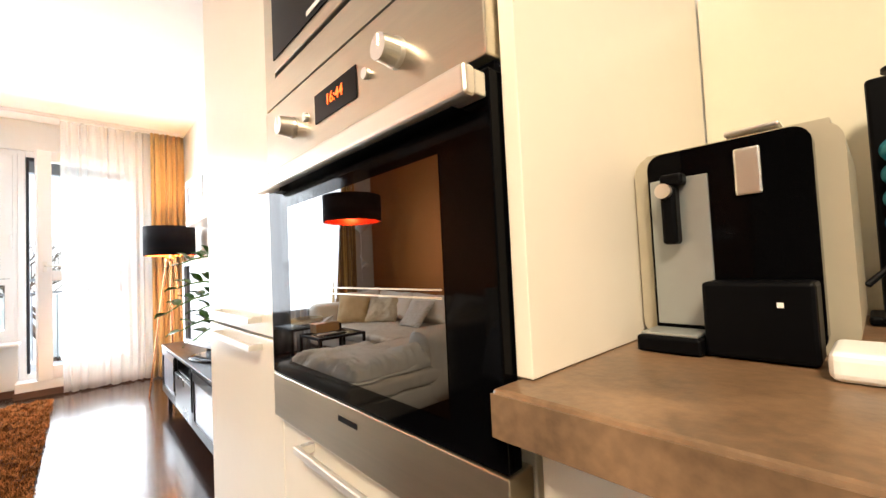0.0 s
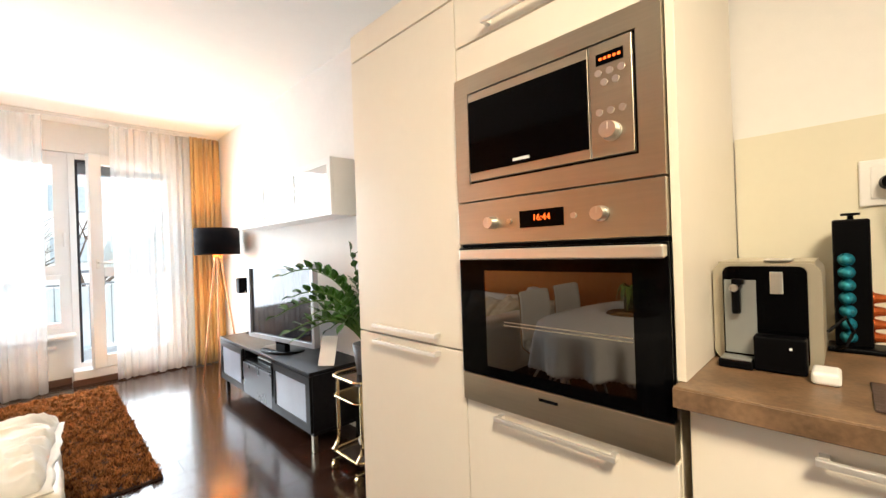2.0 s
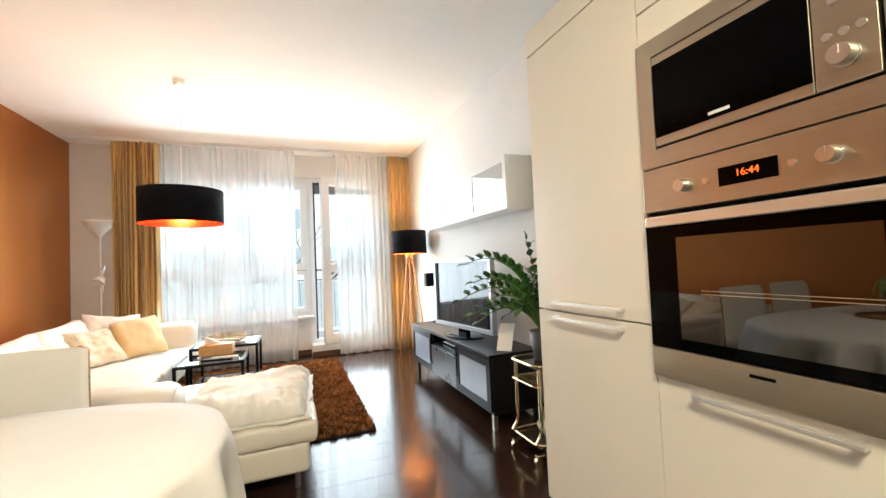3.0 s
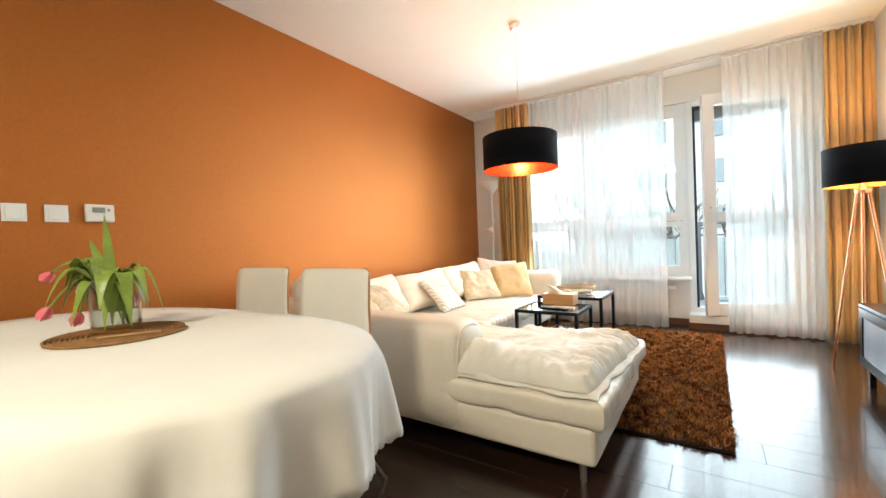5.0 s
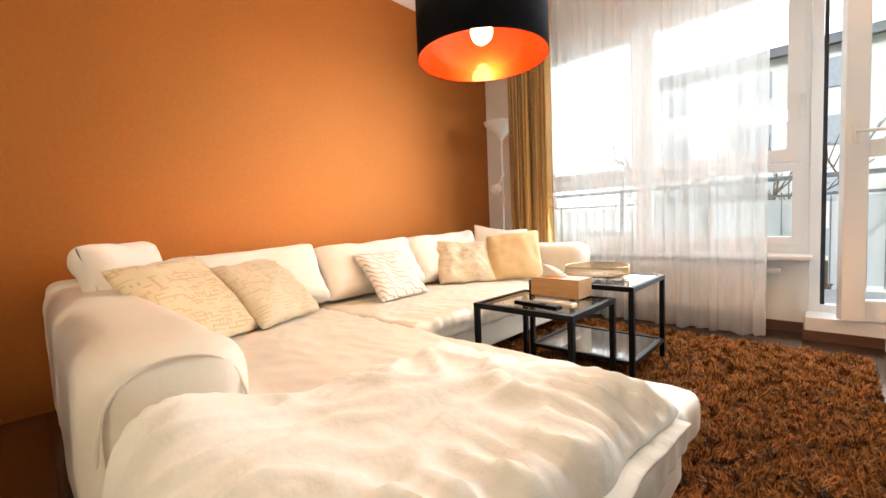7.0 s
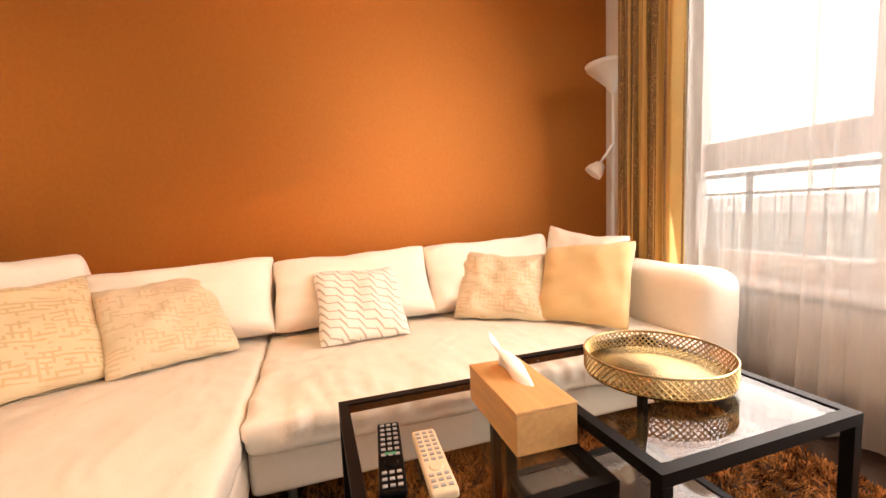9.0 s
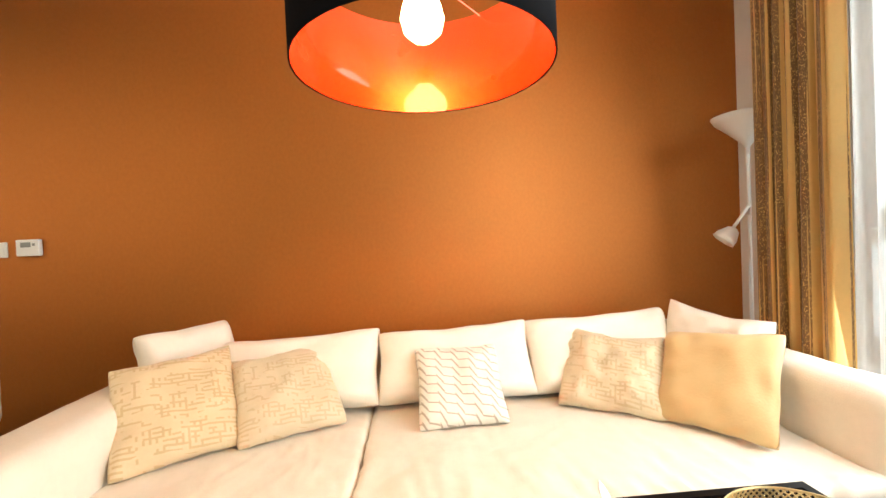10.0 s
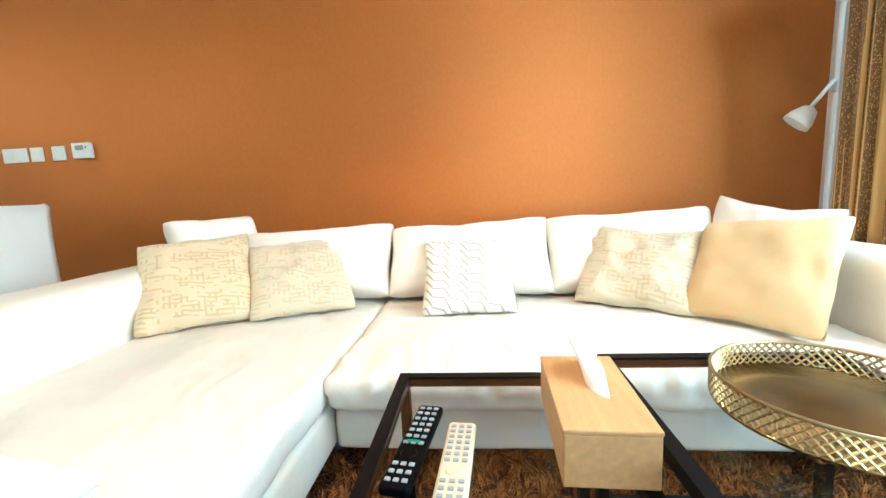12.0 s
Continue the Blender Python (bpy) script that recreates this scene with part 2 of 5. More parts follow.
def tube(pts, r, n=8, bm=None, close=False):
    bm = bm or bmesh.new()
    pts = [Vector(p) for p in pts]
    k = len(pts)
    rings = []
    up = Vector((0.13, 0.21, 0.97))
    for i, p in enumerate(pts):
        a, c = (pts[i - 1], pts[(i + 1) % k]) if close else (pts[max(i - 1, 0)], pts[min(i + 1, k - 1)])
        d = (c - a).normalized()
        s = d.cross(up).normalized() if abs(d.dot(up)) < 0.98 else d.cross(Vector((1, 0, 0))).normalized()
        w = s.cross(d)
        rr = r[i] if isinstance(r, (list, tuple)) else r
        rings.append([bm.verts.new(p + (s * math.cos(t) + w * math.sin(t)) * rr) for t in (2 * math.pi * j / n for j in range(n))])
    for i in range(k if close else k - 1):
        a, c = rings[i], rings[(i + 1) % k]
        for j in range(n):
            bm.faces.new((a[j], a[(j + 1) % n], c[(j + 1) % n], c[j]))
    if not close:
        bm.faces.new(list(reversed(rings[0])))
        bm.faces.new(rings[-1])
    bmesh.ops.recalc_face_normals(bm, faces=bm.faces)
    return bm


def lathe(profile, c=(0, 0, 0), n=32, bm=None):
    """A profile of (radius, height) turned about the upright line through c."""
    bm = bm or bmesh.new()
    c = Vector(c)
    rings = []
    for r, z in profile:
        if r < 1e-5:
            rings.append([bm.verts.new(c + Vector((0, 0, z)))])
        else:
            rings.append([bm.verts.new(c + Vector((r * math.cos(2 * math.pi * j / n), r * math.sin(2 * math.pi * j / n), z))) for j in range(n)])
    for a, b in zip(rings, rings[1:]):
        for j in range(n):
            k = (j + 1) % n
            q = [a[j % len(a)], a[k % len(a)], b[k % len(b)], b[j % len(b)]]
            q = [v for i, v in enumerate(q) if v not in q[:i]]
            if len(q) > 2:
                bm.faces.new(q)
    bmesh.ops.recalc_face_normals(bm, faces=bm.faces)
    return bm


def grid(fn, nu, nv, bm=None, wrap=False):
    """A sheet of nu by nv steps; fn(u, v) gives the point for u, v in 0..1."""
    bm = bm or bmesh.new()
    vs = [[bm.verts.new(fn(i / nu, j / nv)) for j in range(nv + 1)] for i in range(nu if wrap else nu + 1)]
    for i in range(nu):
        for j in range(nv):
            a, b = vs[i], vs[(i + 1) % len(vs)]
            bm.faces.new((a[j], b[j], b[j + 1], a[j + 1]))
    return bm


M_SKYCARD = mat("overcast_sky", (1, 1, 1), 1, emit=(0.94, 0.97, 1.0, 1.7))
M_FACADE = mat("pale_render_facade", (0.78, 0.77, 0.74), 0.8, var=0.06, scale=1)
M_FARGLASS = mat("window_glass_far", (0.42, 0.46, 0.50), 0.1)
M_GRASS = mat("grass_ground", (0.10, 0.12, 0.05), 0.9, var=0.4, scale=0.6)
M_BARK = mat("tree_bark", (0.10, 0.07, 0.05), 0.9, var=0.3)
M_CONC = mat("balcony_concrete", (0.58, 0.57, 0.55), 0.8, var=0.12)
M_MILK = sheer_mat("milky_railing_panel", (0.90, 0.92, 0.93), 0.45)
M_GREY = mat("grey_aluminium", (0.20, 0.21, 0.23), 0.45, 0.3, var=0.08)
M_SEAL = mat("black_rubber_seal", (0.015, 0.015, 0.02), 0.6)
M_DISPLAY = mat("orange_display_digits", (1, 0.2, 0.02), 0.4, emit=(1, 0.10, 0.01, 1.4))
M_SILVER = mat("champagne_silver_plastic", (0.50, 0.45, 0.34), 0.35, 0.5, var=0.05)
M_TANK = mat("grey_brushed_panel", (0.34, 0.36, 0.35), 0.3, 0.6, var=0.05)
M_BLUECAP = mat("blue_foil_capsule", (0.03, 0.26, 0.36), 0.28, 0.6, var=0.2, scale=40)
M_ORANGECAP = mat("orange_foil_capsule", (0.55, 0.13, 0.03), 0.25, 0.8, var=0.2, scale=40)
M_SCREEN = mat("tv_screen", (0.012, 0.016, 0.026), 0.06, var=0.02, coat=0.4, spec=0.6, ior=1.5)
M_BEZEL = mat("silver_grey_bezel", (0.42, 0.44, 0.48), 0.3, 0.6, var=0.04)
M_PAPER = mat("white_paper", (0.85, 0.85, 0.83), 0.8, var=0.02)
M_POT = mat("grey_plant_pot", (0.10, 0.10, 0.11), 0.5, var=0.15)
M_SMOKE = mat("smoked_glass_shelf", (0.05, 0.04, 0.035), 0.05, coat=0.6)
M_PETAL = mat("pink_tulip_petal", (0.70, 0.16, 0.20), 0.5, var=0.25, scale=25)
M_TULIPLEAF = mat("fresh_tulip_leaf", (0.22, 0.30, 0.05), 0.4, var=0.25, scale=18)
M_MAT = mat("woven_brown_mat", (0.28, 0.145, 0.05), 0.7, var=0.4, scale=40, bump=0.6, bscale=200)
M_PLY = mat("brown_plywood_edge", (0.42, 0.20, 0.07), 0.5, var=0.2)
M_CHAIR = mat("cream_white_lacquer", (0.80, 0.78, 0.72), 0.35, var=0.03)
M_SEATPAD = mat("grey_seat_pad", (0.27, 0.24, 0.20), 0.8, var=0.1, bump=0.1)
M_REMOTE = mat("cream_remote_plastic", (0.62, 0.52, 0.36), 0.4, var=0.05)
M_BTN = mat("grey_rubber_button", (0.32, 0.32, 0.32), 0.6)
M_GREENBTN = mat("green_lit_button", (0.02, 0.20, 0.11), 0.5)
M_TRAY = mat("tarnished_brass", (0.50, 0.385, 0.185), 0.30, 1.0, var=0.25, scale=14)
# Opaque pale base colour paints in the window's reflection on the cabinet glass.
M_CABGLASS = mat("painted_reflection_glass", (0.60, 0.64, 0.64), 0.035, var=0.02, spec=0.9, ior=2.0, coat=0.6)
M_PATINA = mat("aged_brass_plate", (0.42, 0.30, 0.13), 0.16, 1.0, var=0.35, scale=11)
M_GREENGLASS = mat("greenish_glass_door", (0.45, 0.60, 0.52), 0.25, var=0.05, coat=0.4)
M_CUSH_PLAIN = mat("plain_gold_cushion", (0.58, 0.41, 0.19), 0.6, var=0.03, scale=9, bump=0.12, bscale=120, sheen=0.3)


def patterned(name, base, ink, kind, rough=0.6):
    """Cushion cloth with a woven line pattern in the cushion's own x, y."""
    m = mat(name, base, rough, var=0.06, scale=8, bump=0.12, bscale=130, sheen=0.3)
    n, l = m.node_tree.nodes, m.node_tree.links
    b = n["Principled BSDF"]
    old = b.inputs["Base Color"].links[0].from_socket
    tc, sp = n.new("ShaderNodeTexCoord"), n.new("ShaderNodeSeparateXYZ")
    l.new(tc.outputs["Object"], sp.inputs[0])

    def op(o, x, y=None, z=None):
        q = n.new("ShaderNodeMath")
        q.operation = o
        for i, w in enumerate((x, y, z)):
            if w is None:
                continue
            if isinstance(w, (int, float)):
                q.inputs[i].default_value = w
            else:
                l.new(w, q.inputs[i])
        return q.outputs[0]
    if kind == "zigzag":
        run = op("MULTIPLY", sp.outputs["X"], 1 / 0.076)
        frac_ = op("FRACT", run)
        step = op("MULTIPLY_ADD", op("MINIMUM", frac_, 0.6), 0.25, op("FLOOR", run))
        step = op("MULTIPLY_ADD", op("MAXIMUM", op("SUBTRACT", frac_, 0.6), 0.0), 2.125, step)
        v = op("MULTIPLY_ADD", step, 0.052, sp.outputs["Y"])
        wide = op("MULTIPLY_ADD", op("GREATER_THAN", frac_, 0.6), 0.20, 0.14)
        mask = op("LESS_THAN", op("FRACT", op("MULTIPLY", v, 24)), wide)
        mask = op("MULTIPLY", mask, 0.8)
    elif kind == "streak":
        nz, dash = n.new("ShaderNodeTexNoise"), n.new("ShaderNodeTexNoise")
        for tex, sc in ((nz, (44, 44, 0.25)), (dash, (260, 260, 130))):
            mp = n.new("ShaderNodeMapping")
            mp.inputs["Scale"].default_value = sc
            tex.inputs["Scale"].default_value = 1
            l.new(tc.outputs["Object"], mp.inputs[0])
            l.new(mp.outputs[0], tex.inputs["Vector"])
        mask = op("MULTIPLY", op("GREATER_THAN", nz.outputs["Fac"], 0.53), op("GREATER_THAN", dash.outputs["Fac"], 0.40))
        mask = op("MULTIPLY", mask, 0.9)
    else:
        def chance(cx, cy, seed):
            wn_, cb = n.new("ShaderNodeTexWhiteNoise"), n.new("ShaderNodeCombineXYZ")
            wn_.noise_dimensions = "3D"
            cb.inputs[2].default_value = seed
            l.new(op("FLOOR", op("MULTIPLY", sp.outputs["X"], cx)), cb.inputs[0])
            l.new(op("FLOOR", op("MULTIPLY", slant, cy)), cb.inputs[1])
            l.new(cb.outputs[0], wn_.inputs["Vector"])
            return wn_.outputs["Value"]
        slant = op("ADD", sp.outputs["Y"], op("MULTIPLY", sp.outputs["X"], 0.12))
        flat = op("LESS_THAN", op("FRACT", op("MULTIPLY", slant, 56)), 0.44)
        flat = op("MULTIPLY", flat, op("GREATER_THAN", chance(34, 56, 3.5), 0.45))
        upright = op("LESS_THAN", op("FRACT", op("MULTIPLY", sp.outputs["X"], 50)), 0.42)
        upright = op("MULTIPLY", upright, op("GREATER_THAN", chance(50, 56, 8.5), 0.66))
        mp2, band = n.new("ShaderNodeMapping"), n.new("ShaderNodeTexNoise")
        mp2.inputs["Scale"].default_value = (2.5, 15, 1)
        band.inputs["Scale"].default_value = 1
        l.new(tc.outputs["Object"], mp2.inputs[0])
        l.new(mp2.outputs[0], band.inputs["Vector"])
        mask = op("MULTIPLY", op("MAXIMUM", flat, upright), op("GREATER_THAN", band.outputs["Fac"], 0.44))
        mask = op("MULTIPLY", mask, 0.48)
    mix = n.new("ShaderNodeMix")
    mix.data_type = "RGBA"
    l.new(mask, mix.inputs["Factor"])
    l.new(old, mix.inputs["A"])
    mix.inputs["B"].default_value = (*ink, 1)
    l.new(mix.outputs["Result"], b.inputs["Base Color"])
    return m


M_STREAK = patterned("gold_streaked_drape", (0.64, 0.41, 0.13), (0.13, 0.062, 0.020), "streak", 0.55)
M_ZIG = patterned("white_zigzag_cushion", (0.76, 0.72, 0.64), (0.36, 0.30, 0.22), "zigzag")
M_KEY = patterned("gold_broken_line_cushion", (0.66, 0.53, 0.33), (0.44, 0.28, 0.10), "key", 0.5)
M_KEY2 = patterned("silver_broken_line_cushion", (0.62, 0.52, 0.35), (0.46, 0.34, 0.18), "key", 0.5)


def soft_box(x0, x1, y0, y1, z0, z1, r, puff=0.0, wrinkle=0.0, n=14, seed=0.0, freq=5.0, ridge=0.0, crease=0.0):
    """A box with round edges, a swelling top and folds, as stuffed furniture has."""
    c = Vector(((x0 + x1) / 2, (y0 + y1) / 2, (z0 + z1) / 2))
    h = Vector(((x1 - x0) / 2, (y1 - y0) / 2, (z1 - z0) / 2))
    r = min(r, *h)

    def steps(half):
        e = [half - r + r * math.sin(math.pi / 2 * k / 4) for k in range(5)]
        k = max(2, min(n, int(2 * (half - r) / (0.014 if ridge or crease else 0.05))))
        mid = [-(half - r) + 2 * (half - r) * i / k for i in range(1, k)]
        return [-a for a in reversed(e)] + mid + e
    sx, sy, sz = steps(h.x), steps(h.y), steps(h.z)
    bm = bmesh.new()
    made = {}

    def vert(p):
        q = Vector([max(-(h[i] - r), min(h[i] - r, p[i])) for i in range(3)])
        d = p - q
        w = q + d.normalized() * r if d.length > 1e-9 else q
        key = tuple(round(v, 5) for v in p)
        if key not in made:
            u, v = w.x / h.x, w.y / h.y
            nrm = d.normalized() if d.length > 1e-9 else Vector((0, 0, 1))
            if w.z > 0:
                w = w + Vector((0, 0, puff * (1 - u * u) * (1 - v * v)))
            if wrinkle:
                a = (w + c) * freq + Vector((seed, seed, 0))
                w = w + nrm * wrinkle * (noise.noise(a) + 0.5 * noise.noise(a * 2.7) - 0.1)
            if ridge:
                a = Vector(((w.x + c.x) * 6.0 + (w.y + c.y) * 3.0 + seed, (w.y + c.y) * 7.0 - (w.x + c.x) * 2.0, seed))
                a += Vector((noise.noise(a * 0.6), noise.noise(a * 0.6 + Vector((5, 5, 5))), 0)) * 1.2
                w = w + nrm * ridge * ((1 - abs(noise.noise(a))) ** 5 * 1.0 + 0.5 * (1 - abs(noise.noise(a * 1.9))) ** 6 - 0.35)
            if crease and w.z > 0:
                q = w + c
                fr = max(0.0, x1 - q.x)
                a = Vector((fr * 2.0, q.y * 13.0 + 1.5 * fr, seed))
                w = w + nrm * crease * math.exp(-fr / 0.22) * ((1 - abs(noise.noise(a))) ** 6 - 0.2)
            made[key] = bm.verts.new(w + c)
        return made[key]

    def sheet(aa, bb, fn, flip):
        g = [[vert(fn(a, b)) for b in bb] for a in aa]
        for i in range(len(aa) - 1):
            for j in range(len(bb) - 1):
                q = [g[i][j], g[i + 1][j], g[i + 1][j + 1], g[i][j + 1]]
                if len(set(q)) == 4:
                    bm.faces.new(q if not flip else q[::-1])
    for sgn in (-1, 1):
        sheet(sx, sy, lambda a, b: Vector((a, b, sgn * h.z)), sgn < 0)
        sheet(sx, sz, lambda a, b: Vector((a, sgn * h.y, b)), sgn > 0)
        sheet(sy, sz, lambda a, b: Vector((sgn * h.x, a, b)), sgn < 0)
    bmesh.ops.recalc_face_normals(bm, faces=bm.faces)
    return bm


def cushion_bm(w, hgt, t, seed=0.0, n=22, full=3.4, slant=0.0, sag=0.0):
    """A stuffed square cushion in its own x, y, standing on y = 0, with pulled corners."""
    bm = bmesh.new()
    sides = []
    for sgn in (1, -1):
        g = []
        for i in range(n + 1):
            row = []
            for j in range(n + 1):
                u, v = math.sin(math.pi / 2 * (2 * i / n - 1)), math.sin(math.pi / 2 * (2 * j / n - 1))
                k = 1 - (0.06 + 0.03 * noise.noise(Vector((v * 2, seed, 1)))) * (1 - v * v) * abs(u) ** 3 - 0.035 * (u * v) ** 8
                k2 = 1 - (0.06 + 0.04 * noise.noise(Vector((u * 2, seed, 4)))) * (1 - u * u) * abs(v) ** 3 - 0.035 * (u * v) ** 8
                f = max(0.0, (1 - abs(u) ** full)) ** 0.5 * max(0.0, (1 - abs(v) ** full)) ** 0.5
                a = Vector((u * 3.1 + seed, v * 3.1, seed * 2 + sgn))
                z = sgn * (t / 2) * f * (0.94 + 0.13 * noise.noise(a)) + 0.016 * noise.noise(a * 0.7) + f * (0.008 if sag else 0.0012) * noise.noise(a * 2.0) + f * 0.005 * (1 - abs(noise.noise(a * 1.1 + Vector((3, 7, 1))))) ** 6
                yy = (v * k2 + 1) * hgt / 2
                yy = yy * (1 + slant * u) - sag * (1 - u * u) * ((v + 1) / 2) ** 3
                z += f * sag * 0.5 * (1 - abs(noise.noise(Vector((u * 2.2 + v * 1.5, v * 1.2 - u, seed))))) ** 5
                row.append(bm.verts.new((u * w / 2 * k, yy, z)))
            g.append(row)
        sides.append(g)
        for i in range(n):
            for j in range(n):
                q = [g[i][j], g[i + 1][j], g[i + 1][j + 1], g[i][j + 1]]
                bm.faces.new(q if sgn > 0 else q[::-1])
    bmesh.ops.remove_doubles(bm, verts=bm.verts, dist=0.0008)
    return bm


# ---- the room ----
X0, X1, Y0, Y1, H = -3.325, 0.615, -2.2, 5.42, 2.70
DX0, DX1, WX0, WTOP = -0.745, 0.25, -2.72, 2.40
floor_ob = structure("floor", box(-5.2, X1 + 0.2, Y0 - 0.2, Y1 + 0.2, -0.12, -0.010), M_SEAL, "dark glossy brown laminate floor", "floor")
structure("ceiling", box(-5.2, X1 + 0.2, Y0 - 0.2, Y1 + 0.2, H, H + 0.15), M_CEIL, "plain white painted ceiling", "ceiling")
structure("wall_west", box(X0 - 0.15, X0, 0.48, Y1, 0, H), M_OCHRE, "bronze orange textured wallpaper wall", "wall")
structure("wall_east", box(X1, X1 + 0.15, Y0, Y1, 0, H), M_WHITE, "white painted wall", "wall")
structure("wall_south", box(-5.0, X1, Y0 - 0.15, Y0, 0, H), M_WHITE, "white painted wall behind the kitchen", "wall")
cw = box(-4.55, -4.40, Y0, -0.98, 0, H)
box(-4.55, -4.40, -0.10, 1.8, 0, H, bm=cw)
box(-4.55, -4.40, -0.98, -0.10, 2.12, H, bm=cw)
structure("wall_corridor", cw, M_WHITE, "white painted corridor wall with doorway", "wall")
structure("wall_corridor_end", box(-4.40, X0 - 0.15, 1.65, 1.8, 0, H), M_WHITE, "white painted corridor end wall", "wall")
nb = box(X0 - 0.15, WX0, Y1, Y1 + 0.25, 0, H)
box(WX0, DX1, Y1, Y1 + 0.25, WTOP, H, bm=nb)
box(DX1, X1 + 0.15, Y1, Y1 + 0.25, 0, H, bm=nb)
box(WX0, DX0, Y1, Y1 + 0.25, 0, 0.52, bm=nb)
box(DX0, DX1, Y1, Y1 + 0.25, 0, 0.10, bm=nb)
structure("wall_north", nb, M_WHITE, "white window wall with balcony door opening", "wall")
bb = box(-2.6, DX0 - 0.02, Y1 - 0.018, Y1 - 0.001, 0, 0.065)
box(DX0 - 0.02, 0.28, 5.222, 5.236, 0, 0.06, bm=bb)
structure("baseboard", bb, M_BOARD, "brown wooden baseboard under the window", "baseboard")
structure("threshold", box(DX0 - 0.01, 0.28, 5.238, 5.44, 0, 0.142, 0.004), M_PVC, "raised white balcony door step", "threshold")
structure("window_sill", box(WX0 + 0.02, DX0 + 0.02, 5.235, 5.45, 0.495, 0.522, 0.006), M_PVC, "white window sill board", "window sill")
cr = box(-3.30, 0.58, 5.06, 5.08, 2.684, 2.698)
box(-3.30, 0.58, 5.13, 5.15, 2.684, 2.698, bm=cr)
structure("curtain_rail", cr, M_PVC, "white double ceiling curtain track", "curtain rail")

# glazing
wd = thing("window_1", (-1.75, 5.5, 0.53), "white plastic framed window with transom", "window", "", "structure")


def pane_frame(x0, x1, z0, z1, y0, y1, w, bm=None):
    bm = box(x0, x1, y0, y1, z0, z0 + w, bm=bm)
    box(x0, x1, y0, y1, z1 - w, z1, bm=bm)
    box(x0, x0 + w, y0, y1, z0 + w, z1 - w, bm=bm)
    return box(x1 - w, x1, y0, y1, z0 + w, z1 - w, bm=bm)


part("outer_frame", pane_frame(WX0, DX0 - 0.001, 0.522, WTOP - 0.001, 5.455, 5.525, 0.055), M_PVC, wd)
for x0, x1 in ((-2.66, -1.765), (-1.755, -0.777)):
    fr = part("sash_frame", pane_frame(x0, x1, 1.135, 2.34, 5.440, 5.515, 0.085), M_PVC, wd)
    gl = part("pane", box(x0 + 0.083, x1 - 0.083, 5.475, 5.483, 1.22, 2.257), M_GLASS, fr)
    gl.visible_shadow = False
    fr = part("lower_frame", pane_frame(x0, x1, 0.58, 1.128, 5.446, 5.515, 0.055), M_PVC, wd)
    gl = part("pane", box(x0 + 0.053, x1 - 0.053, 5.475, 5.483, 0.633, 1.075), M_GLASS, fr)
    gl.visible_shadow = False
hb = box(-0.80, -0.775, 5.425, 5.44, 1.52, 1.56, 0.003)
box(-0.796, -0.779, 5.405, 5.422, 1.42, 1.56, 0.004, bm=hb)
part("window_handle", hb, M_PVC, wd)
df = thing("door_frame", (-0.23, 5.5, 0.1), "white plastic balcony door frame with dark seal", "door frame", "", "structure")
part("jamb", box(DX0 + 0.001, DX0 + 0.055, 5.445, 5.525, 0.142, WTOP - 0.002), M_PVC, df)
part("jamb", box(DX1 - 0.055, DX1 - 0.001, 5.445, 5.525, 0.142, WTOP - 0.002), M_PVC, df)
part("head", box(DX0 + 0.057, DX1 - 0.057, 5.445, 5.525, WTOP - 0.06, WTOP - 0.002), M_PVC, df)
part("sill", box(DX0 + 0.057, DX1 - 0.057, 5.445, 5.525, 0.142, 0.19), M_PVC, df)
part("seal", box(DX0 + 0.057, DX0 + 0.078, 5.452, 5.522, 0.192, WTOP - 0.062), M_SEAL, df)
part("seal", box(DX0 + 0.08, DX1 - 0.08, 5.452, 5.522, WTOP - 0.085, WTOP - 0.062), M_SEAL, df)
bl = thing("outside_blind", (-0.23, 5.62, 2.3), "dark grey outside roller blind above the door", "blind")
part("box_cover", box(DX0 + 0.02, DX1 - 0.02, 5.56, 5.66, 2.20, 2.395, 0.01), M_GREY, bl)

# balcony door leaf, standing ajar
LW = 0.83
dl = local("door_1", pose(0.178, 5.495, 0.148, 0, 0, 17), "white balcony door standing ajar into the room", "door", "", "structure")
lf = bmesh.new()
for x0, x1, z0, z1 in ((-LW, -LW + 0.105, 0, 2.222), (-0.105, 0, 0, 2.222), (-LW + 0.105, -0.105, 0, 0.125), (-LW + 0.105, -0.105, 2.115, 2.222), (-LW + 0.105, -0.105, 0.945, 1.045)):
    box(x0, x1, -0.07, 0.0, z0, z1, 0.004, bm=lf)
leaf = part("leaf", lf, M_PVC, dl)
for z0, z1 in ((0.12, 0.95), (1.04, 2.12)):
    gl = part("pane", box(-LW + 0.10, -0.10, -0.038, -0.030, z0, z1), M_GLASS, dl)
    gl.visible_shadow = False
hd = box(-LW + 0.035, -LW + 0.065, -0.080, -0.070, 1.03, 1.13, 0.004)
rod((-LW + 0.05, -0.08, 1.09), (-LW + 0.05, -0.12, 1.09), 0.009, bm=hd)
box(-LW + 0.040, -LW + 0.175, -0.130, -0.112, 1.080, 1.100, 0.006, bm=hd)
part("door_handle", hd, M_CHROME, dl, "satin lever handle")

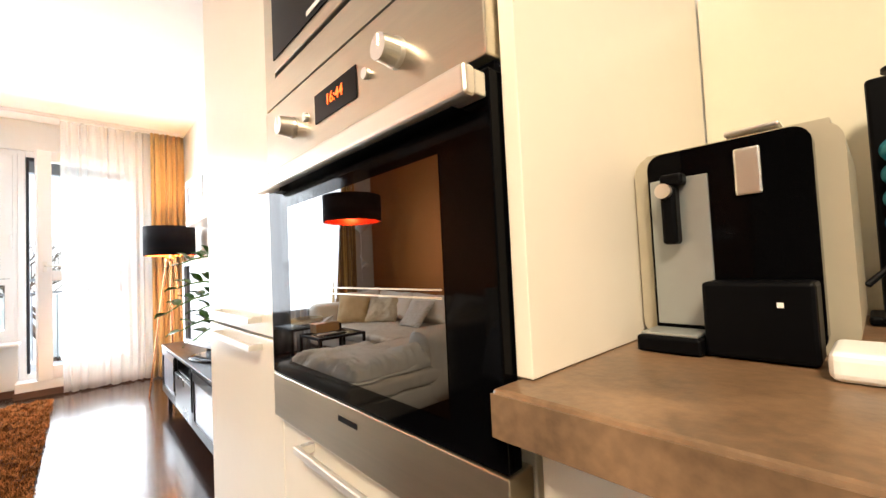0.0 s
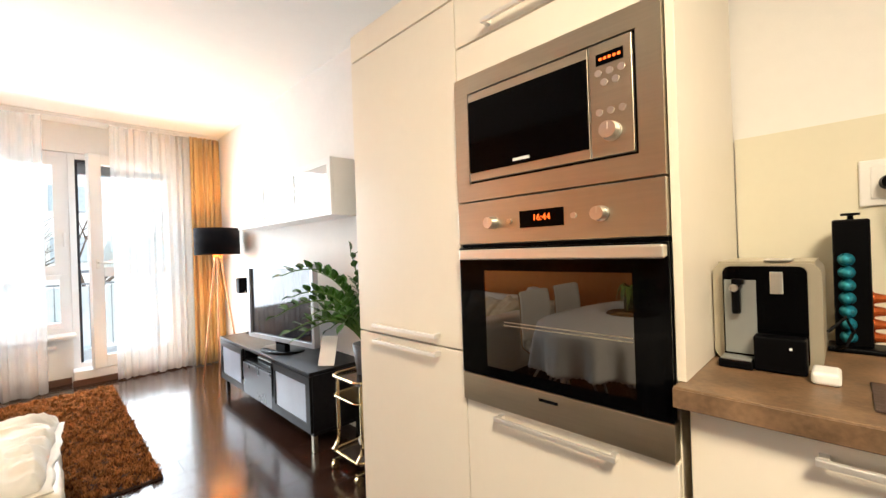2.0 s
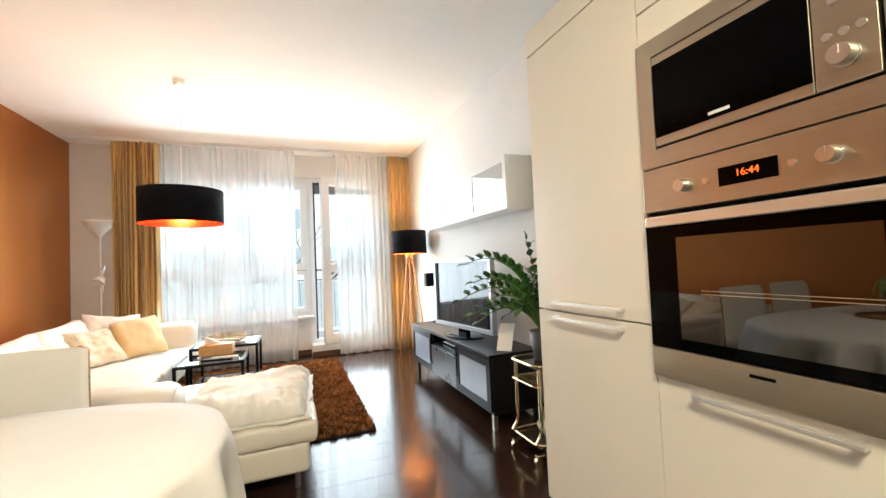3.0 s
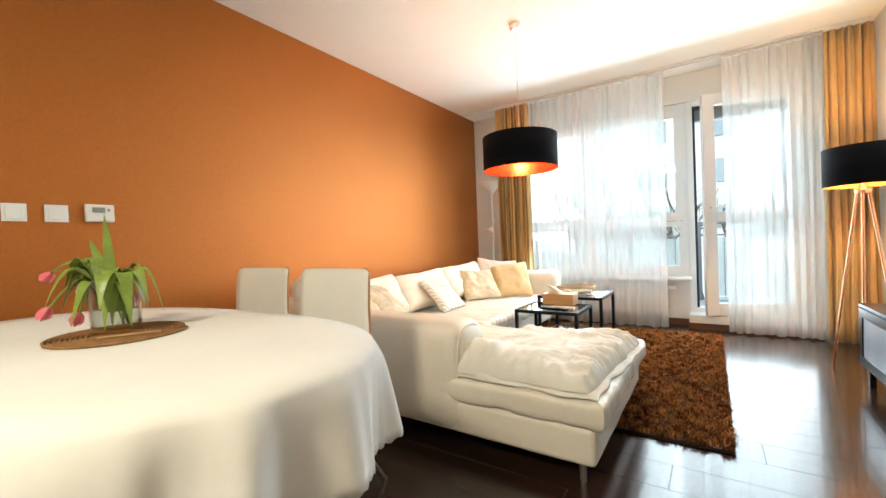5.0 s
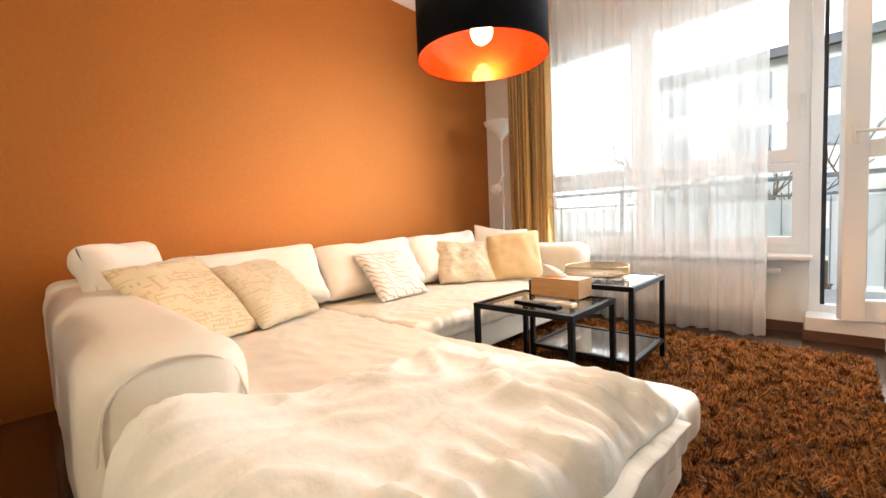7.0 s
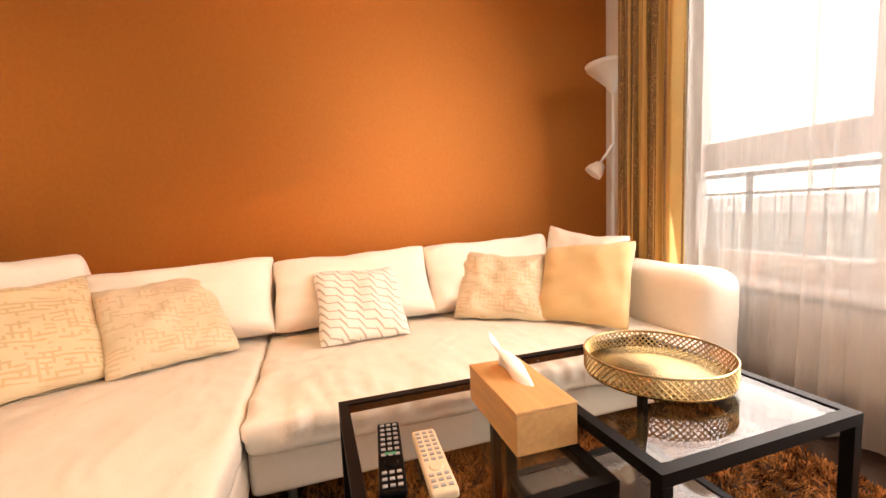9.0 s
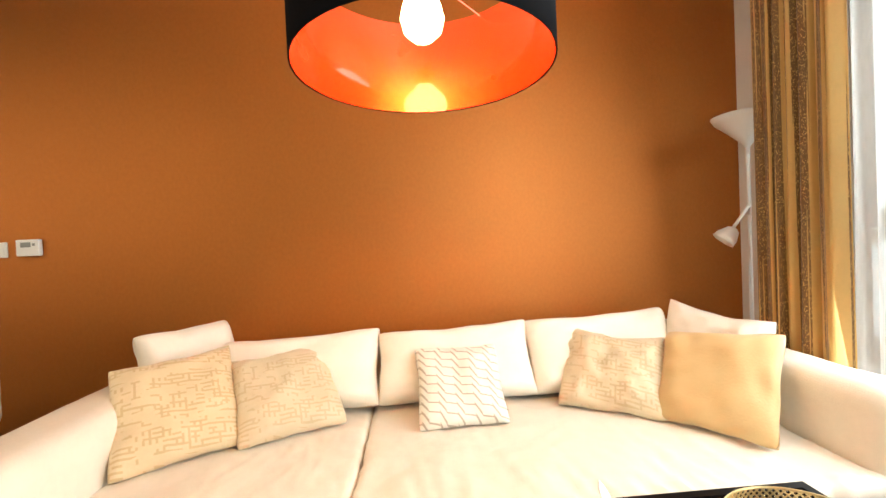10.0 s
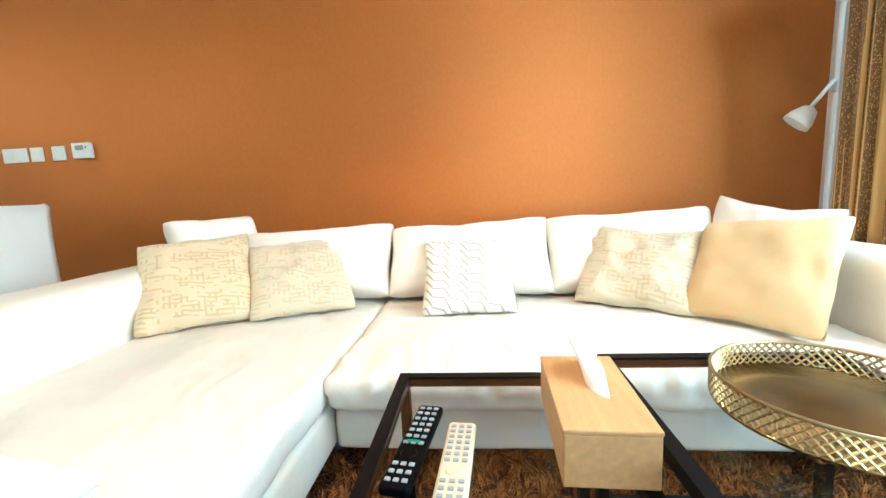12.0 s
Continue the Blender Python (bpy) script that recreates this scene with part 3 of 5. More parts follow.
# radiator below the sill
ra = thing("radiator", (-1.7, 5.34, 0.1), "white panel radiator under the window sill", "radiator")
part("panel", box(-2.45, -0.96, 5.30, 5.37, 0.12, 0.46, 0.008), M_PVC, ra)
for k in range(36):
    part("rib", box(-2.43 + 0.04 * k, -2.41 + 0.04 * k, 5.293, 5.2995, 0.14, 0.44, 0.002), M_PVC, ra)
part("bracket", box(-2.2, -2.17, 5.371, Y1 - 0.001, 0.2, 0.4), M_PVC, ra)
part("bracket", box(-1.2, -1.17, 5.371, Y1 - 0.001, 0.2, 0.4), M_PVC, ra)
part("valve", rod((-0.955, 5.335, 0.41), (-0.88, 5.335, 0.41), 0.02), M_PVC, ra, "white thermostat valve")


def curtain(name, x0, x1, y, z0, z1, folds, amp, material, label, seed, solid=0.0):
    rnd = random.Random(seed)
    ph = [rnd.uniform(0, 6.28) for _ in range(6)]
    e = thing(name, ((x0 + x1) / 2, y, z0), label, "curtain", "curtains")

    def f(u, v):
        t = 2 * math.pi * folds * (u + 0.012 * math.sin(5 * u * 6.28 + ph[1]))
        k = amp * (0.65 + 0.35 * math.sin(3.1 * u * 6.28 + ph[2])) * (0.75 + 0.45 * (1 - v))
        d = math.sin(t + ph[0] + 0.5 * math.sin(2.2 * (1 - v) + ph[3])) * k + 0.3 * k * math.sin(2.3 * t + ph[4])
        xx = x0 + (x1 - x0) * u + 0.25 * k * math.cos(t + ph[0]) + 0.015 * (1 - v) * math.sin(u * 9 + ph[5])
        return Vector((xx, y + d, z0 + (z1 - z0) * v + 0.006 * math.sin(t * 0.5) * (1 - v)))
    ob = part("cloth", grid(f, int(folds * 14), 16), material, e, "", True)
    if solid:
        mod = ob.modifiers.new("thickness", "SOLIDIFY")
        mod.thickness = solid
    part("heading_tape", box(x0, x1, y - 0.004, y + 0.004, z1 + 0.001, 2.684), M_PVC, e)
    return e


curtain("curtain", -2.83, -2.38, 5.07, 0.012, 2.66, 7, 0.045, M_STREAK, "gold drape with dark woven streaks, drawn open", 3, 0.003)
curtain("curtain", 0.285, 0.595, 5.07, 0.012, 2.66, 6, 0.045, M_GOLDCURT, "gold orange drape beside the floor lamp", 5, 0.003)
curtain("sheer_curtain", -2.41, -0.93, 5.115, 0.015, 2.66, 17, 0.035, M_SHEER, "white sheer voile hanging before the window", 8)
curtain("sheer_curtain", -0.43, 0.31, 5.115, 0.015, 2.66, 10, 0.032, M_SHEER, "white sheer voile hanging before the balcony door", 12)

# outside
structure("ground", box(-600, 600, 7.3, 900, -6.3, -6.0), M_GRASS, "grass ground below the balcony", "ground")
structure("balcony_floor", box(-4.5, 1.5, Y1 + 0.26, 7.1, -0.15, 0.05), M_CONC, "concrete balcony slab", "balcony")
rl = thing("balcony_railing", (-1.5, 7.0, 0.05), "grey balcony railing with milky panels", "railing")
for k in range(7):
    part("post", box(-4.3 + 0.9 * k, -4.26 + 0.9 * k, 6.98, 7.02, 0.05, 1.10), M_GREY, rl)
    if k < 6:
        part("panel", box(-4.24 + 0.9 * k, -3.44 + 0.9 * k, 6.995, 7.005, 0.12, 0.92), M_MILK, rl)
for k in range(48):
    part("bar", box(-4.2 + 0.115 * k, -4.19 + 0.115 * k, 6.982, 6.992, 0.10, 0.938), M_GREY, rl)
part("handrail", box(-4.4, 1.4, 6.97, 7.03, 1.101, 1.14), M_GREY, rl)
part("lower_rail", box(-4.4, 1.4, 6.971, 7.029, 0.94, 0.965), M_GREY, rl)
structure("backdrop", box(-260, 260, 199, 200, -20, 160), M_SKYCARD, "bright overcast sky", "backdrop")
hs = thing("apartment_building", (-6, 34, -6), "pale rendered apartment building across the yard", "building")
part("wall", box(-9.5, 14, 32, 44, -6, 9.4), M_FACADE, hs)
part("roof", box(-10, 14.5, 31.6, 44.4, 9.4, 9.9), M_GREY, hs)
wm = mesh_of("window", box(-0.8, 0.8, -0.05, 0.05, -0.75, 0.75), M_FARGLASS)
for r in range(5):
    for k in range(6):
        o = new("window", wm)
        o.parent = hs
        o.matrix_parent_inverse = Matrix.Translation(-OFF[hs.name])
        o.location = (-7.5 + 3.8 * k, 31.99, -4 + 3.0 * r)
for k in range(6):
    bal = part("balcony", box(-5.6 + 7.6 * (k % 3), -2.0 + 7.6 * (k % 3), 30.6, 31.99, -1.2 + 3 * (k // 3), -0.2 + 3 * (k // 3)), M_MILK, hs)


def bare_tree(x, y, z, h, seed):
    rnd = random.Random(seed)
    e = thing("tree", (x, y, z), "bare winter tree with thin twigs", "tree", "yard trees")
    tr, br = bmesh.new(), bmesh.new()

    def grow(p, d, ln, r, depth):
        q = p + d * ln
        rod(p, q, r, r * 0.68, 6, tr if depth == 0 else br)
        if depth < 4:
            for _ in range(3):
                nd = (d + Vector((rnd.uniform(-0.8, 0.8), rnd.uniform(-0.8, 0.8), rnd.uniform(0, 0.4)))).normalized()
                grow(p + d * ln * rnd.uniform(0.55, 1), nd, ln * rnd.uniform(0.55, 0.8), r * 0.55, depth + 1)
    grow(Vector((x, y, z)), Vector((0, 0, 1)), h * 0.4, h * 0.016, 0)
    part("trunk", tr, M_BARK, e)
    part("crown", br, M_BARK, e)


for tx, ty, th, ts in ((-0.6, 19, 13, 1), (2.6, 22, 12, 2), (-6.0, 24, 13, 3), (-3.4, 21, 11, 4)):
    bare_tree(tx, ty, -6, th, ts)

# ---- kitchen ----


def bar_handle(y0, y1, z, parent):
    bm = box(-0.032, -0.022, y0, y1, z - 0.0065, z + 0.0065, 0.002)
    for y in (y0 + 0.004, y1 - 0.018):
        box(-0.022, -0.0005, y, y + 0.014, z - 0.007, z + 0.007, bm=bm)
    return part("handle", bm, M_HANDLE, parent, "slim satin bar handle")


KG = "kitchen cabinets"
tc = thing("tall_cabinet", (0.3, 0.9, 0), "cream gloss tall fridge cabinet with two bar handles", "cabinet", KG)
part("body", box(0.022, 0.6, 0.600, 1.194, 0.12, 2.16, 0.002), M_CREAM, tc)
d = part("door", box(0, 0.02, 0.600, 1.194, 0.12, 0.927, 0.002), M_CREAM, tc, "lower cream door")
bar_handle(0.705, 1.065, 0.906, d)
d = part("door", box(0, 0.02, 0.600, 1.194, 0.933, 2.045, 0.002), M_CREAM, tc, "upper cream door")
bar_handle(0.705, 1.065, 0.967, d)
part("top_panel", box(0, 0.02, 0.600, 1.194, 2.051, 2.16, 0.002), M_CREAM, tc)
part("plinth", box(0.06, 0.58, 0.602, 1.19, 0, 0.118), M_STEEL, tc)
part("foot", rod((0.04, 1.17, 0), (0.04, 1.17, 0.12), 0.014), M_CHROME, tc)
oc = thing("oven_cabinet", (0.3, 0.3, 0), "cream gloss tall cabinet housing oven and microwave", "cabinet", KG)
part("body", box(0.022, 0.6, 0.0, 0.597, 0.12, 2.16, 0.002), M_CREAM, oc)
part("side_panel", box(-0.001, 0.6, -0.0185, -0.0005, 0.963, 2.16, 0.001), M_CREAM, oc)
d = part("drawer_front", box(0, 0.02, 0.001, 0.596, 0.12, 0.783, 0.002), M_CREAM, oc)
bar_handle(0.122, 0.470, 0.762, d)
d = part("door", box(0, 0.02, 0.001, 0.596, 1.886, 2.16, 0.002), M_CREAM, oc)
bar_handle(0.122, 0.470, 1.910, d)
part("filler_strip", box(0, 0.02, 0.001, 0.596, 1.78, 1.880, 0.002), M_CREAM, oc)
part("plinth", box(0.06, 0.58, 0.0, 0.598, 0, 0.118), M_STEEL, oc)
wt = thing("worktop", (0.3, -0.8, 0.918), "brown stone-look laminate kitchen worktop", "worktop")
part("slab", box(-0.040, X1 - 0.012, -2.1, -0.002, 0.918, 0.962, 0.004), M_STONE, wt)
part("front_edge", box(-0.0425, -0.0402, -2.1, -0.003, 0.9215, 0.9585), M_STONE, wt)
for k, (y0, y1) in enumerate(((-0.80, -0.022), (-1.41, -0.806), (-2.1, -1.416))):
    bc = thing("base_cabinet", (0.3, (y0 + y1) / 2, 0), "cream gloss base cabinet with drawers under the worktop", "cabinet", KG)
    part("body", box(0.022, 0.6, y0, y1, 0.12, 0.916), M_CREAM, bc)
    d = part("drawer_front", box(0, 0.02, y0, y1, 0.60, 0.910, 0.002), M_CREAM, bc)
    bar_handle(y0 + 0.2, y1 - 0.19, 0.878, d)
    d = part("drawer_front", box(0, 0.02, y0, y1, 0.12, 0.594, 0.002), M_CREAM, bc)
    bar_handle(y0 + 0.2, y1 - 0.19, 0.56, d)
    part("plinth", box(0.06, 0.58, y0, y1, 0, 0.118), M_STEEL, bc)
structure("splashback", box(X1 - 0.010, X1 - 0.001, -2.1, -0.021, 0.963, 1.566), M_SPLASH, "pale cream glass splashback panel", "splashback")


def text_mesh(body, size, m, material, name, parent):
    cu = bpy.data.curves.new(name, "FONT")
    cu.body, cu.size, cu.extrude, cu.align_x, cu.align_y = body, size, 0.0004, "CENTER", "CENTER"
    tmp = bpy.data.objects.new("tmp", cu)
    me = bpy.data.meshes.new_from_object(tmp)
    bpy.data.objects.remove(tmp)
    me.transform(m)
    me.materials.append(material)
    ob = new(name, me)
    ob.parent = parent
    return ob


FACE = Matrix(((0, 0, -1, 0), (-1, 0, 0, 0), (0, 1, 0, 0), (0, 0, 0, 1)))


def knob(y, z, r, parent, x=-0.018):
    bm = rod((x, y, z), (x - 0.006, y, z), r * 1.08, n=28)
    rod((x - 0.006, y, z), (x - 0.028, y, z), r, r * 0.9, 28, bm)
    box(x - 0.030, x - 0.028, y - 0.0015, y + 0.0015, z, z + r * 0.8, bm=bm)
    return part("knob", bm, M_CHROME, parent, "round satin steel knob", False)


ov = thing("oven", (0, 0.3, 0.79), "brushed steel built-in oven with dark glass door", "oven")
cp = part("control_panel", box(-0.018, 0.02, 0.002, 0.593, 1.268, 1.393, 0.002), M_STEEL, ov)
knob(0.456, 1.327, 0.0175, cp)
knob(0.141, 1.327, 0.0175, cp)
for y in (0.398, 0.208):
    part("button", rod((-0.018, y, 1.328), (-0.024, y, 1.328), 0.0075, n=16), M_CHROME, cp)
part("display", box(-0.0195, -0.0178, 0.235, 0.365, 1.306, 1.352), M_BLACKGLOSS, cp, "black clock display")
text_mesh("16:44", 0.024, Matrix.Translation((-0.0202, 0.298, 1.331)) @ FACE, M_DISPLAY, "digits", cp).matrix_parent_inverse = Matrix.Identity(4)
part("upper_gap", box(-0.004, 0.02, 0.004, 0.591, 1.2565, 1.267), M_BLACK, ov)
dr = part("door", box(-0.0175, 0.004, 0.002, 0.593, 0.876, 1.256, 0.002), M_BLACKGLOSS, ov, "black glass oven door")
part("inner_window", box(-0.0185, -0.0174, 0.0765, 0.4945, 0.9085, 1.1895), M_BGLASS, dr, "dark tinted glass window")
for z in (1.034, 1.043):
    part("rack_rod", box(-0.0190, -0.0184, 0.080, 0.43, z, z + 0.002), M_STEEL, dr)
hb = box(-0.050, -0.034, 0.002, 0.566, 1.222, 1.252, 0.005, seg=3)
box(-0.034, -0.0185, 0.004, 0.040, 1.226, 1.250, 0.002, bm=hb)
box(-0.034, -0.0185, 0.528, 0.564, 1.226, 1.250, 0.002, bm=hb)
part("handle", hb, M_BAR, dr, "flat wide steel handle bar")
bt = part("bottom_trim", box(-0.018, 0.02, 0.002, 0.593, 0.79, 0.874, 0.002), M_STEEL, ov)
part("emblem", box(-0.0188, -0.0178, 0.27, 0.325, 0.846, 0.854), M_BLACK, bt)
mw = thing("microwave", (0, 0.3, 1.4), "brushed steel built-in microwave with black window", "microwave")
mf = box(-0.016, 0.02, 0.002, 0.593, 1.398, 1.450)
box(-0.016, 0.02, 0.002, 0.593, 1.723, 1.775, bm=mf)
box(-0.016, 0.02, 0.002, 0.054, 1.450, 1.723, bm=mf)
box(-0.016, 0.02, 0.541, 0.593, 1.450, 1.723, bm=mf)
part("frame", mf, M_STEEL, mw)
part("gap", box(-0.008, 0.0, 0.054, 0.541, 1.450, 1.723), M_BLACK, mw)
dm = part("door", box(-0.020, -0.009, 0.160, 0.535, 1.456, 1.717, 0.002), M_STEEL, mw)
part("window", box(-0.022, -0.0195, 0.162, 0.533, 1.480, 1.692), M_BLACKGLOSS, dm, "black glass window")
part("emblem", box(-0.0227, -0.0218, 0.325, 0.378, 1.490, 1.498), M_WHITEPL, dm)
cpm = part("control_panel", box(-0.020, -0.009, 0.060, 0.158, 1.456, 1.717, 0.002), M_STEEL, mw)
part("display", box(-0.0215, -0.0195, 0.078, 0.140, 1.666, 1.692), M_BLACKGLOSS, cpm)
for k in range(5):
    part("digit_bar", box(-0.0222, -0.0214, 0.084 + 0.0105 * k, 0.0905 + 0.0105 * k, 1.676, 1.682), M_DISPLAY, cpm)
for z, n in ((1.648, 3), (1.625, 2), (1.558, 3)):
    for k in range(n):
        y = 0.109 + (k - (n - 1) / 2) * 0.026
        part("button", rod((-0.020, y, z), (-0.024, y, z), 0.008, n=14), M_CHROME, cpm)
knob(0.109, 1.510, 0.021, cpm, -0.020)

cm = thing("coffee_machine", (0.32, -0.12, 0.962), "black and silver capsule coffee machine on the worktop", "coffee machine")
def slab(y0, y1, z0, z1, r, x0, x1):
    """A plate across the front with round corners, from x0 to x1."""
    pts = []
    for cy, cz, a0 in ((y1 - r, z1 - r, 0), (y0 + r, z1 - r, 90), (y0 + r, z0 + r, 180), (y1 - r, z0 + r, 270)):
        for k in range(6):
            a = radians(a0 + 18 * k)
            pts.append((cy + r * math.cos(a), cz + r * math.sin(a)))
    bm = bmesh.new()
    fr_ = [bm.verts.new((x0, y, z)) for y, z in pts]
    bk_ = [bm.verts.new((x1, y, z)) for y, z in pts]
    bm.faces.new(fr_)
    bm.faces.new(bk_[::-1])
    for k in range(len(pts)):
        m_ = (k + 1) % len(pts)
        bm.faces.new((fr_[m_], fr_[k], bk_[k], bk_[m_]))
    bmesh.ops.recalc_face_normals(bm, faces=bm.faces)
    return bm


part("body", slab(-0.228, -0.030, 0.9635, 1.198, 0.024, 0.236, 0.46), M_SILVER, cm, "champagne silver shell")
part("top_plate", slab(-0.218, -0.040, 1.196, 1.2015, 0.002, 0.25, 0.45), M_SILVER, cm)
part("front", slab(-0.206, -0.054, 0.968, 1.192, 0.016, 0.214, 0.2365), M_BLACKGLOSS, cm, "gloss black front")
part("back_panel", box(0.211, 0.2145, -0.118, -0.057, 0.988, 1.160, 0.001), M_TANK, cm, "grey metal panel behind the spout")
sp_ = part("spout", box(0.190, 0.2108, -0.090, -0.074, 1.082, 1.150, 0.004), M_BLACK, cm)
part("spout_arm", box(0.192, 0.2108, -0.098, -0.074, 1.1502, 1.163, 0.003), M_BLACK, sp_)
part("lever_tip", rod((0.182, -0.080, 1.143), (0.1899, -0.080, 1.143), 0.0085, n=18), M_CHROME, sp_, "bright round tip")
part("capsule_bin", box(0.170, 0.2135, -0.204, -0.115, 0.964, 1.040, 0.004), M_BLACK, cm, "black container")
part("power_mark", box(0.1692, 0.1699, -0.181, -0.176, 1.016, 1.021), M_WHITEPL, cm)
part("drip_tray", box(0.160, 0.2135, -0.1145, -0.050, 0.963, 0.981, 0.003), M_BLACK, cm)
part("drip_grid", box(0.164, 0.2100, -0.111, -0.054, 0.9812, 0.9845, 0.001), M_TANK, cm)
part("switch_plate", box(0.2105, 0.2135, -0.166, -0.143, 1.130, 1.180, 0.002), M_CHROME, cm, "chrome plate")
part("lid_lever", box(0.236, 0.30, -0.180, -0.130, 1.2016, 1.207, 0.002), M_CHROME, cm)
part("cable", tube([(0.42, -0.23, 1.02), (0.44, -0.262, 1.055), (0.45, -0.275, 1.02), (0.44, -0.262, 0.985), (0.46, -0.245, 0.972), (0.50, -0.24, 0.968)], 0.004), M_BLACK, cm)
for o in cm.children:
    o.matrix_parent_inverse = Matrix.Translation((0.008, 0.008, 0)) @ o.matrix_parent_inverse


ch_ = thing("capsule_holder", (0.52, -0.268, 0.962), "black capsule tower with blue and orange foil capsules", "capsule holder")
CXT, CYT = 0.52, -0.268
part("column", box(CXT - 0.028, CXT + 0.028, CYT - 0.034, CYT + 0.034, 0.975, 1.296, 0.005), M_BLACK, ch_)
part("base", box(CXT - 0.045, CXT + 0.045, CYT - 0.060, CYT + 0.048, 0.9625, 0.975, 0.004), M_BLACK, ch_)
bm = rod((CXT, CYT, 1.296), (CXT, CYT, 1.306), 0.006)
rod((CXT, CYT, 1.306), (CXT, CYT, 1.312), 0.018, n=18, bm=bm)
part("cap_knob", bm, M_BLACK, ch_)
CAP = [(0.0, 0.0), (0.0165, 0.0), (0.0165, 0.002), (0.0135, 0.005), (0.0095, 0.024), (0.005, 0.028), (0.0, 0.0285)]
CAP_BLUE, CAP_ORANGE = (mesh_of("capsule", lathe(CAP, n=16), m_, True) for m_ in (M_BLUECAP, M_ORANGECAP))
for k in range(11):
    o = new("capsule", CAP_BLUE if k < 7 else CAP_ORANGE)
    o.parent = ch_
    o.matrix_parent_inverse = Matrix.Translation(-OFF[ch_.name])
    if k < 7:
        o.matrix_basis = Matrix.Translation((CXT - 0.028, CYT + 0.010, 1.000 + 0.0325 * k)) @ pose(0, 0, 0, 0, -90, 0)
    else:
        o.matrix_basis = Matrix.Translation((CXT, CYT - 0.034, 1.000 + 0.0325 * (k - 7))) @ pose(0, 0, 0, 90, 0, 0)
dm_ = thing("dark_mat", (0.1, -0.33, 0.962), "dark brown mat lying on the worktop", "mat")
part("sheet", box(0.03, 0.21, -0.46, -0.285, 0.9625, 0.967, 0.002), M_STONEDARK, dm_)
wb = thing("small_box", (0.18, -0.222, 0.962), "small plain white plastic box on the worktop", "box")
part("box_body", box(0.140, 0.212, -0.246, -0.202, 0.9625, 0.987, 0.007, seg=3), M_WHITEPL, wb)
sk = thing("wall_socket", (0.6, -0.33, 1.33), "white wall socket with black plug on the splashback", "socket")
part("plate", box(X1 - 0.020, X1 - 0.0105, -0.455, -0.287, 1.33, 1.45, 0.004), M_WHITEPL, sk)
pg = rod((X1 - 0.024, -0.342, 1.388), (X1 - 0.058, -0.342, 1.388), 0.020, 0.016, 20)
tube([(X1 - 0.055, -0.342, 1.385), (X1 - 0.075, -0.350, 1.35), (X1 - 0.06, -0.36, 1.20), (X1 - 0.04, -0.36, 1.02), (X1 - 0.05, -0.34, 0.968)], 0.004, bm=pg)
part("plug", pg, M_BLACK, sk, "black plug with hanging cord")
for y in (-0.37, -0.44):
    part("insert", box(X1 - 0.023, X1 - 0.0201, y - 0.005, y + 0.062, 1.348, 1.432, 0.003), M_WHITEPL, sk)
kl = thing("ceiling_light", (-1.25, -0.95, 2.69), "round white kitchen ceiling light", "ceiling light")
part("housing", lathe([(0, 0.052), (0.30, 0.052), (0.31, 0.03), (0.31, 0.0), (0.29, 0.0), (0.29, 0.045)], (-1.25, -0.95, 2.646), 40), M_WHITEPL, kl)

# ---- sofa corner ----
SZ = 0.352
so = thing("corner_sofa", (-2.2, 3.2, 0), "white leather corner sofa with long chaise", "sofa")
part("chaise_base", soft_box(-3.2, -0.945, 1.950, 3.085, 0.085, 0.242, 0.025, 0, 0.004), M_LEATHER, so, "", True)
part("chaise_seat", soft_box(-3.05, -0.905, 1.935, 3.088, 0.240, SZ, 0.032, 0.012, 0.006, 90, 1.0, 5.0, 0.006), M_LEATHER, so, "", True)
part("seat_base", soft_box(-3.2, -2.08, 3.090, 4.99, 0.085, 0.242, 0.025, 0, 0.003), M_LEATHER, so, "", True)
part("seat", soft_box(-3.05, -2.02, 3.092, 4.79, 0.240, SZ, 0.032, 0.012, 0.006, 90, 3.0, 7.0, 0.006, 0.020), M_LEATHER, so, "", True)
arm = part("arm", soft_box(-3.27, -1.545, 1.930, 2.215, 0.075, 0.605, 0.085, 0.0, 0.006, 26), M_LEATHER, so, "wide rounded leather arm", True)
part("piping", tube([(-1.560, 1.945 + 0.255 * (0.5 - 0.5 * math.cos(math.pi * t / 20)), 0.11 + 0.475 * math.sin(math.pi * min(t, 20) / 20) ** 0.22) for t in range(1, 20)], 0.004), M_LEATHER, arm)
part("arm", soft_box(-3.27, -2.0, 4.785, 5.01, 0.075, 0.625, 0.085, 0.0, 0.006, 22, 5.0), M_LEATHER, so, "wide rounded leather arm", True)
part("back", soft_box(-3.29, -3.03, 1.94, 5.0, 0.075, 0.625, 0.06, 0.0, 0.004, 30), M_LEATHER, so, "", True)
for x, y in ((-1.01, 2.0), (-2.07, 1.99), (-2.9, 2.15), (-1.01, 3.05), (-2.14, 3.2), (-2.14, 4.9), (-3.1, 4.9), (-2.20, 3.05)):
    part("leg", rod((x, y, 0), (x, y, 0.095), 0.013, 0.016), M_CHROME, so)


def loose(name, base, face, tilt, w, h, t, material, label, category, group, seed, full=3.4, slant=0.0, sag=0.0):
    """A cushion standing at base, facing along face in plan (degrees from +x) and leaning back by tilt."""
    m = Matrix.Translation(base) @ pose(0, 0, 0, 0, 0, face + 90) @ pose(0, 0, 0, 90 - tilt, 0, 0)
    e = local(name, m, label, category, group)
    part("cover", cushion_bm(w, h, t, seed, 30, full, slant, sag), material, e, "", True)
    return e


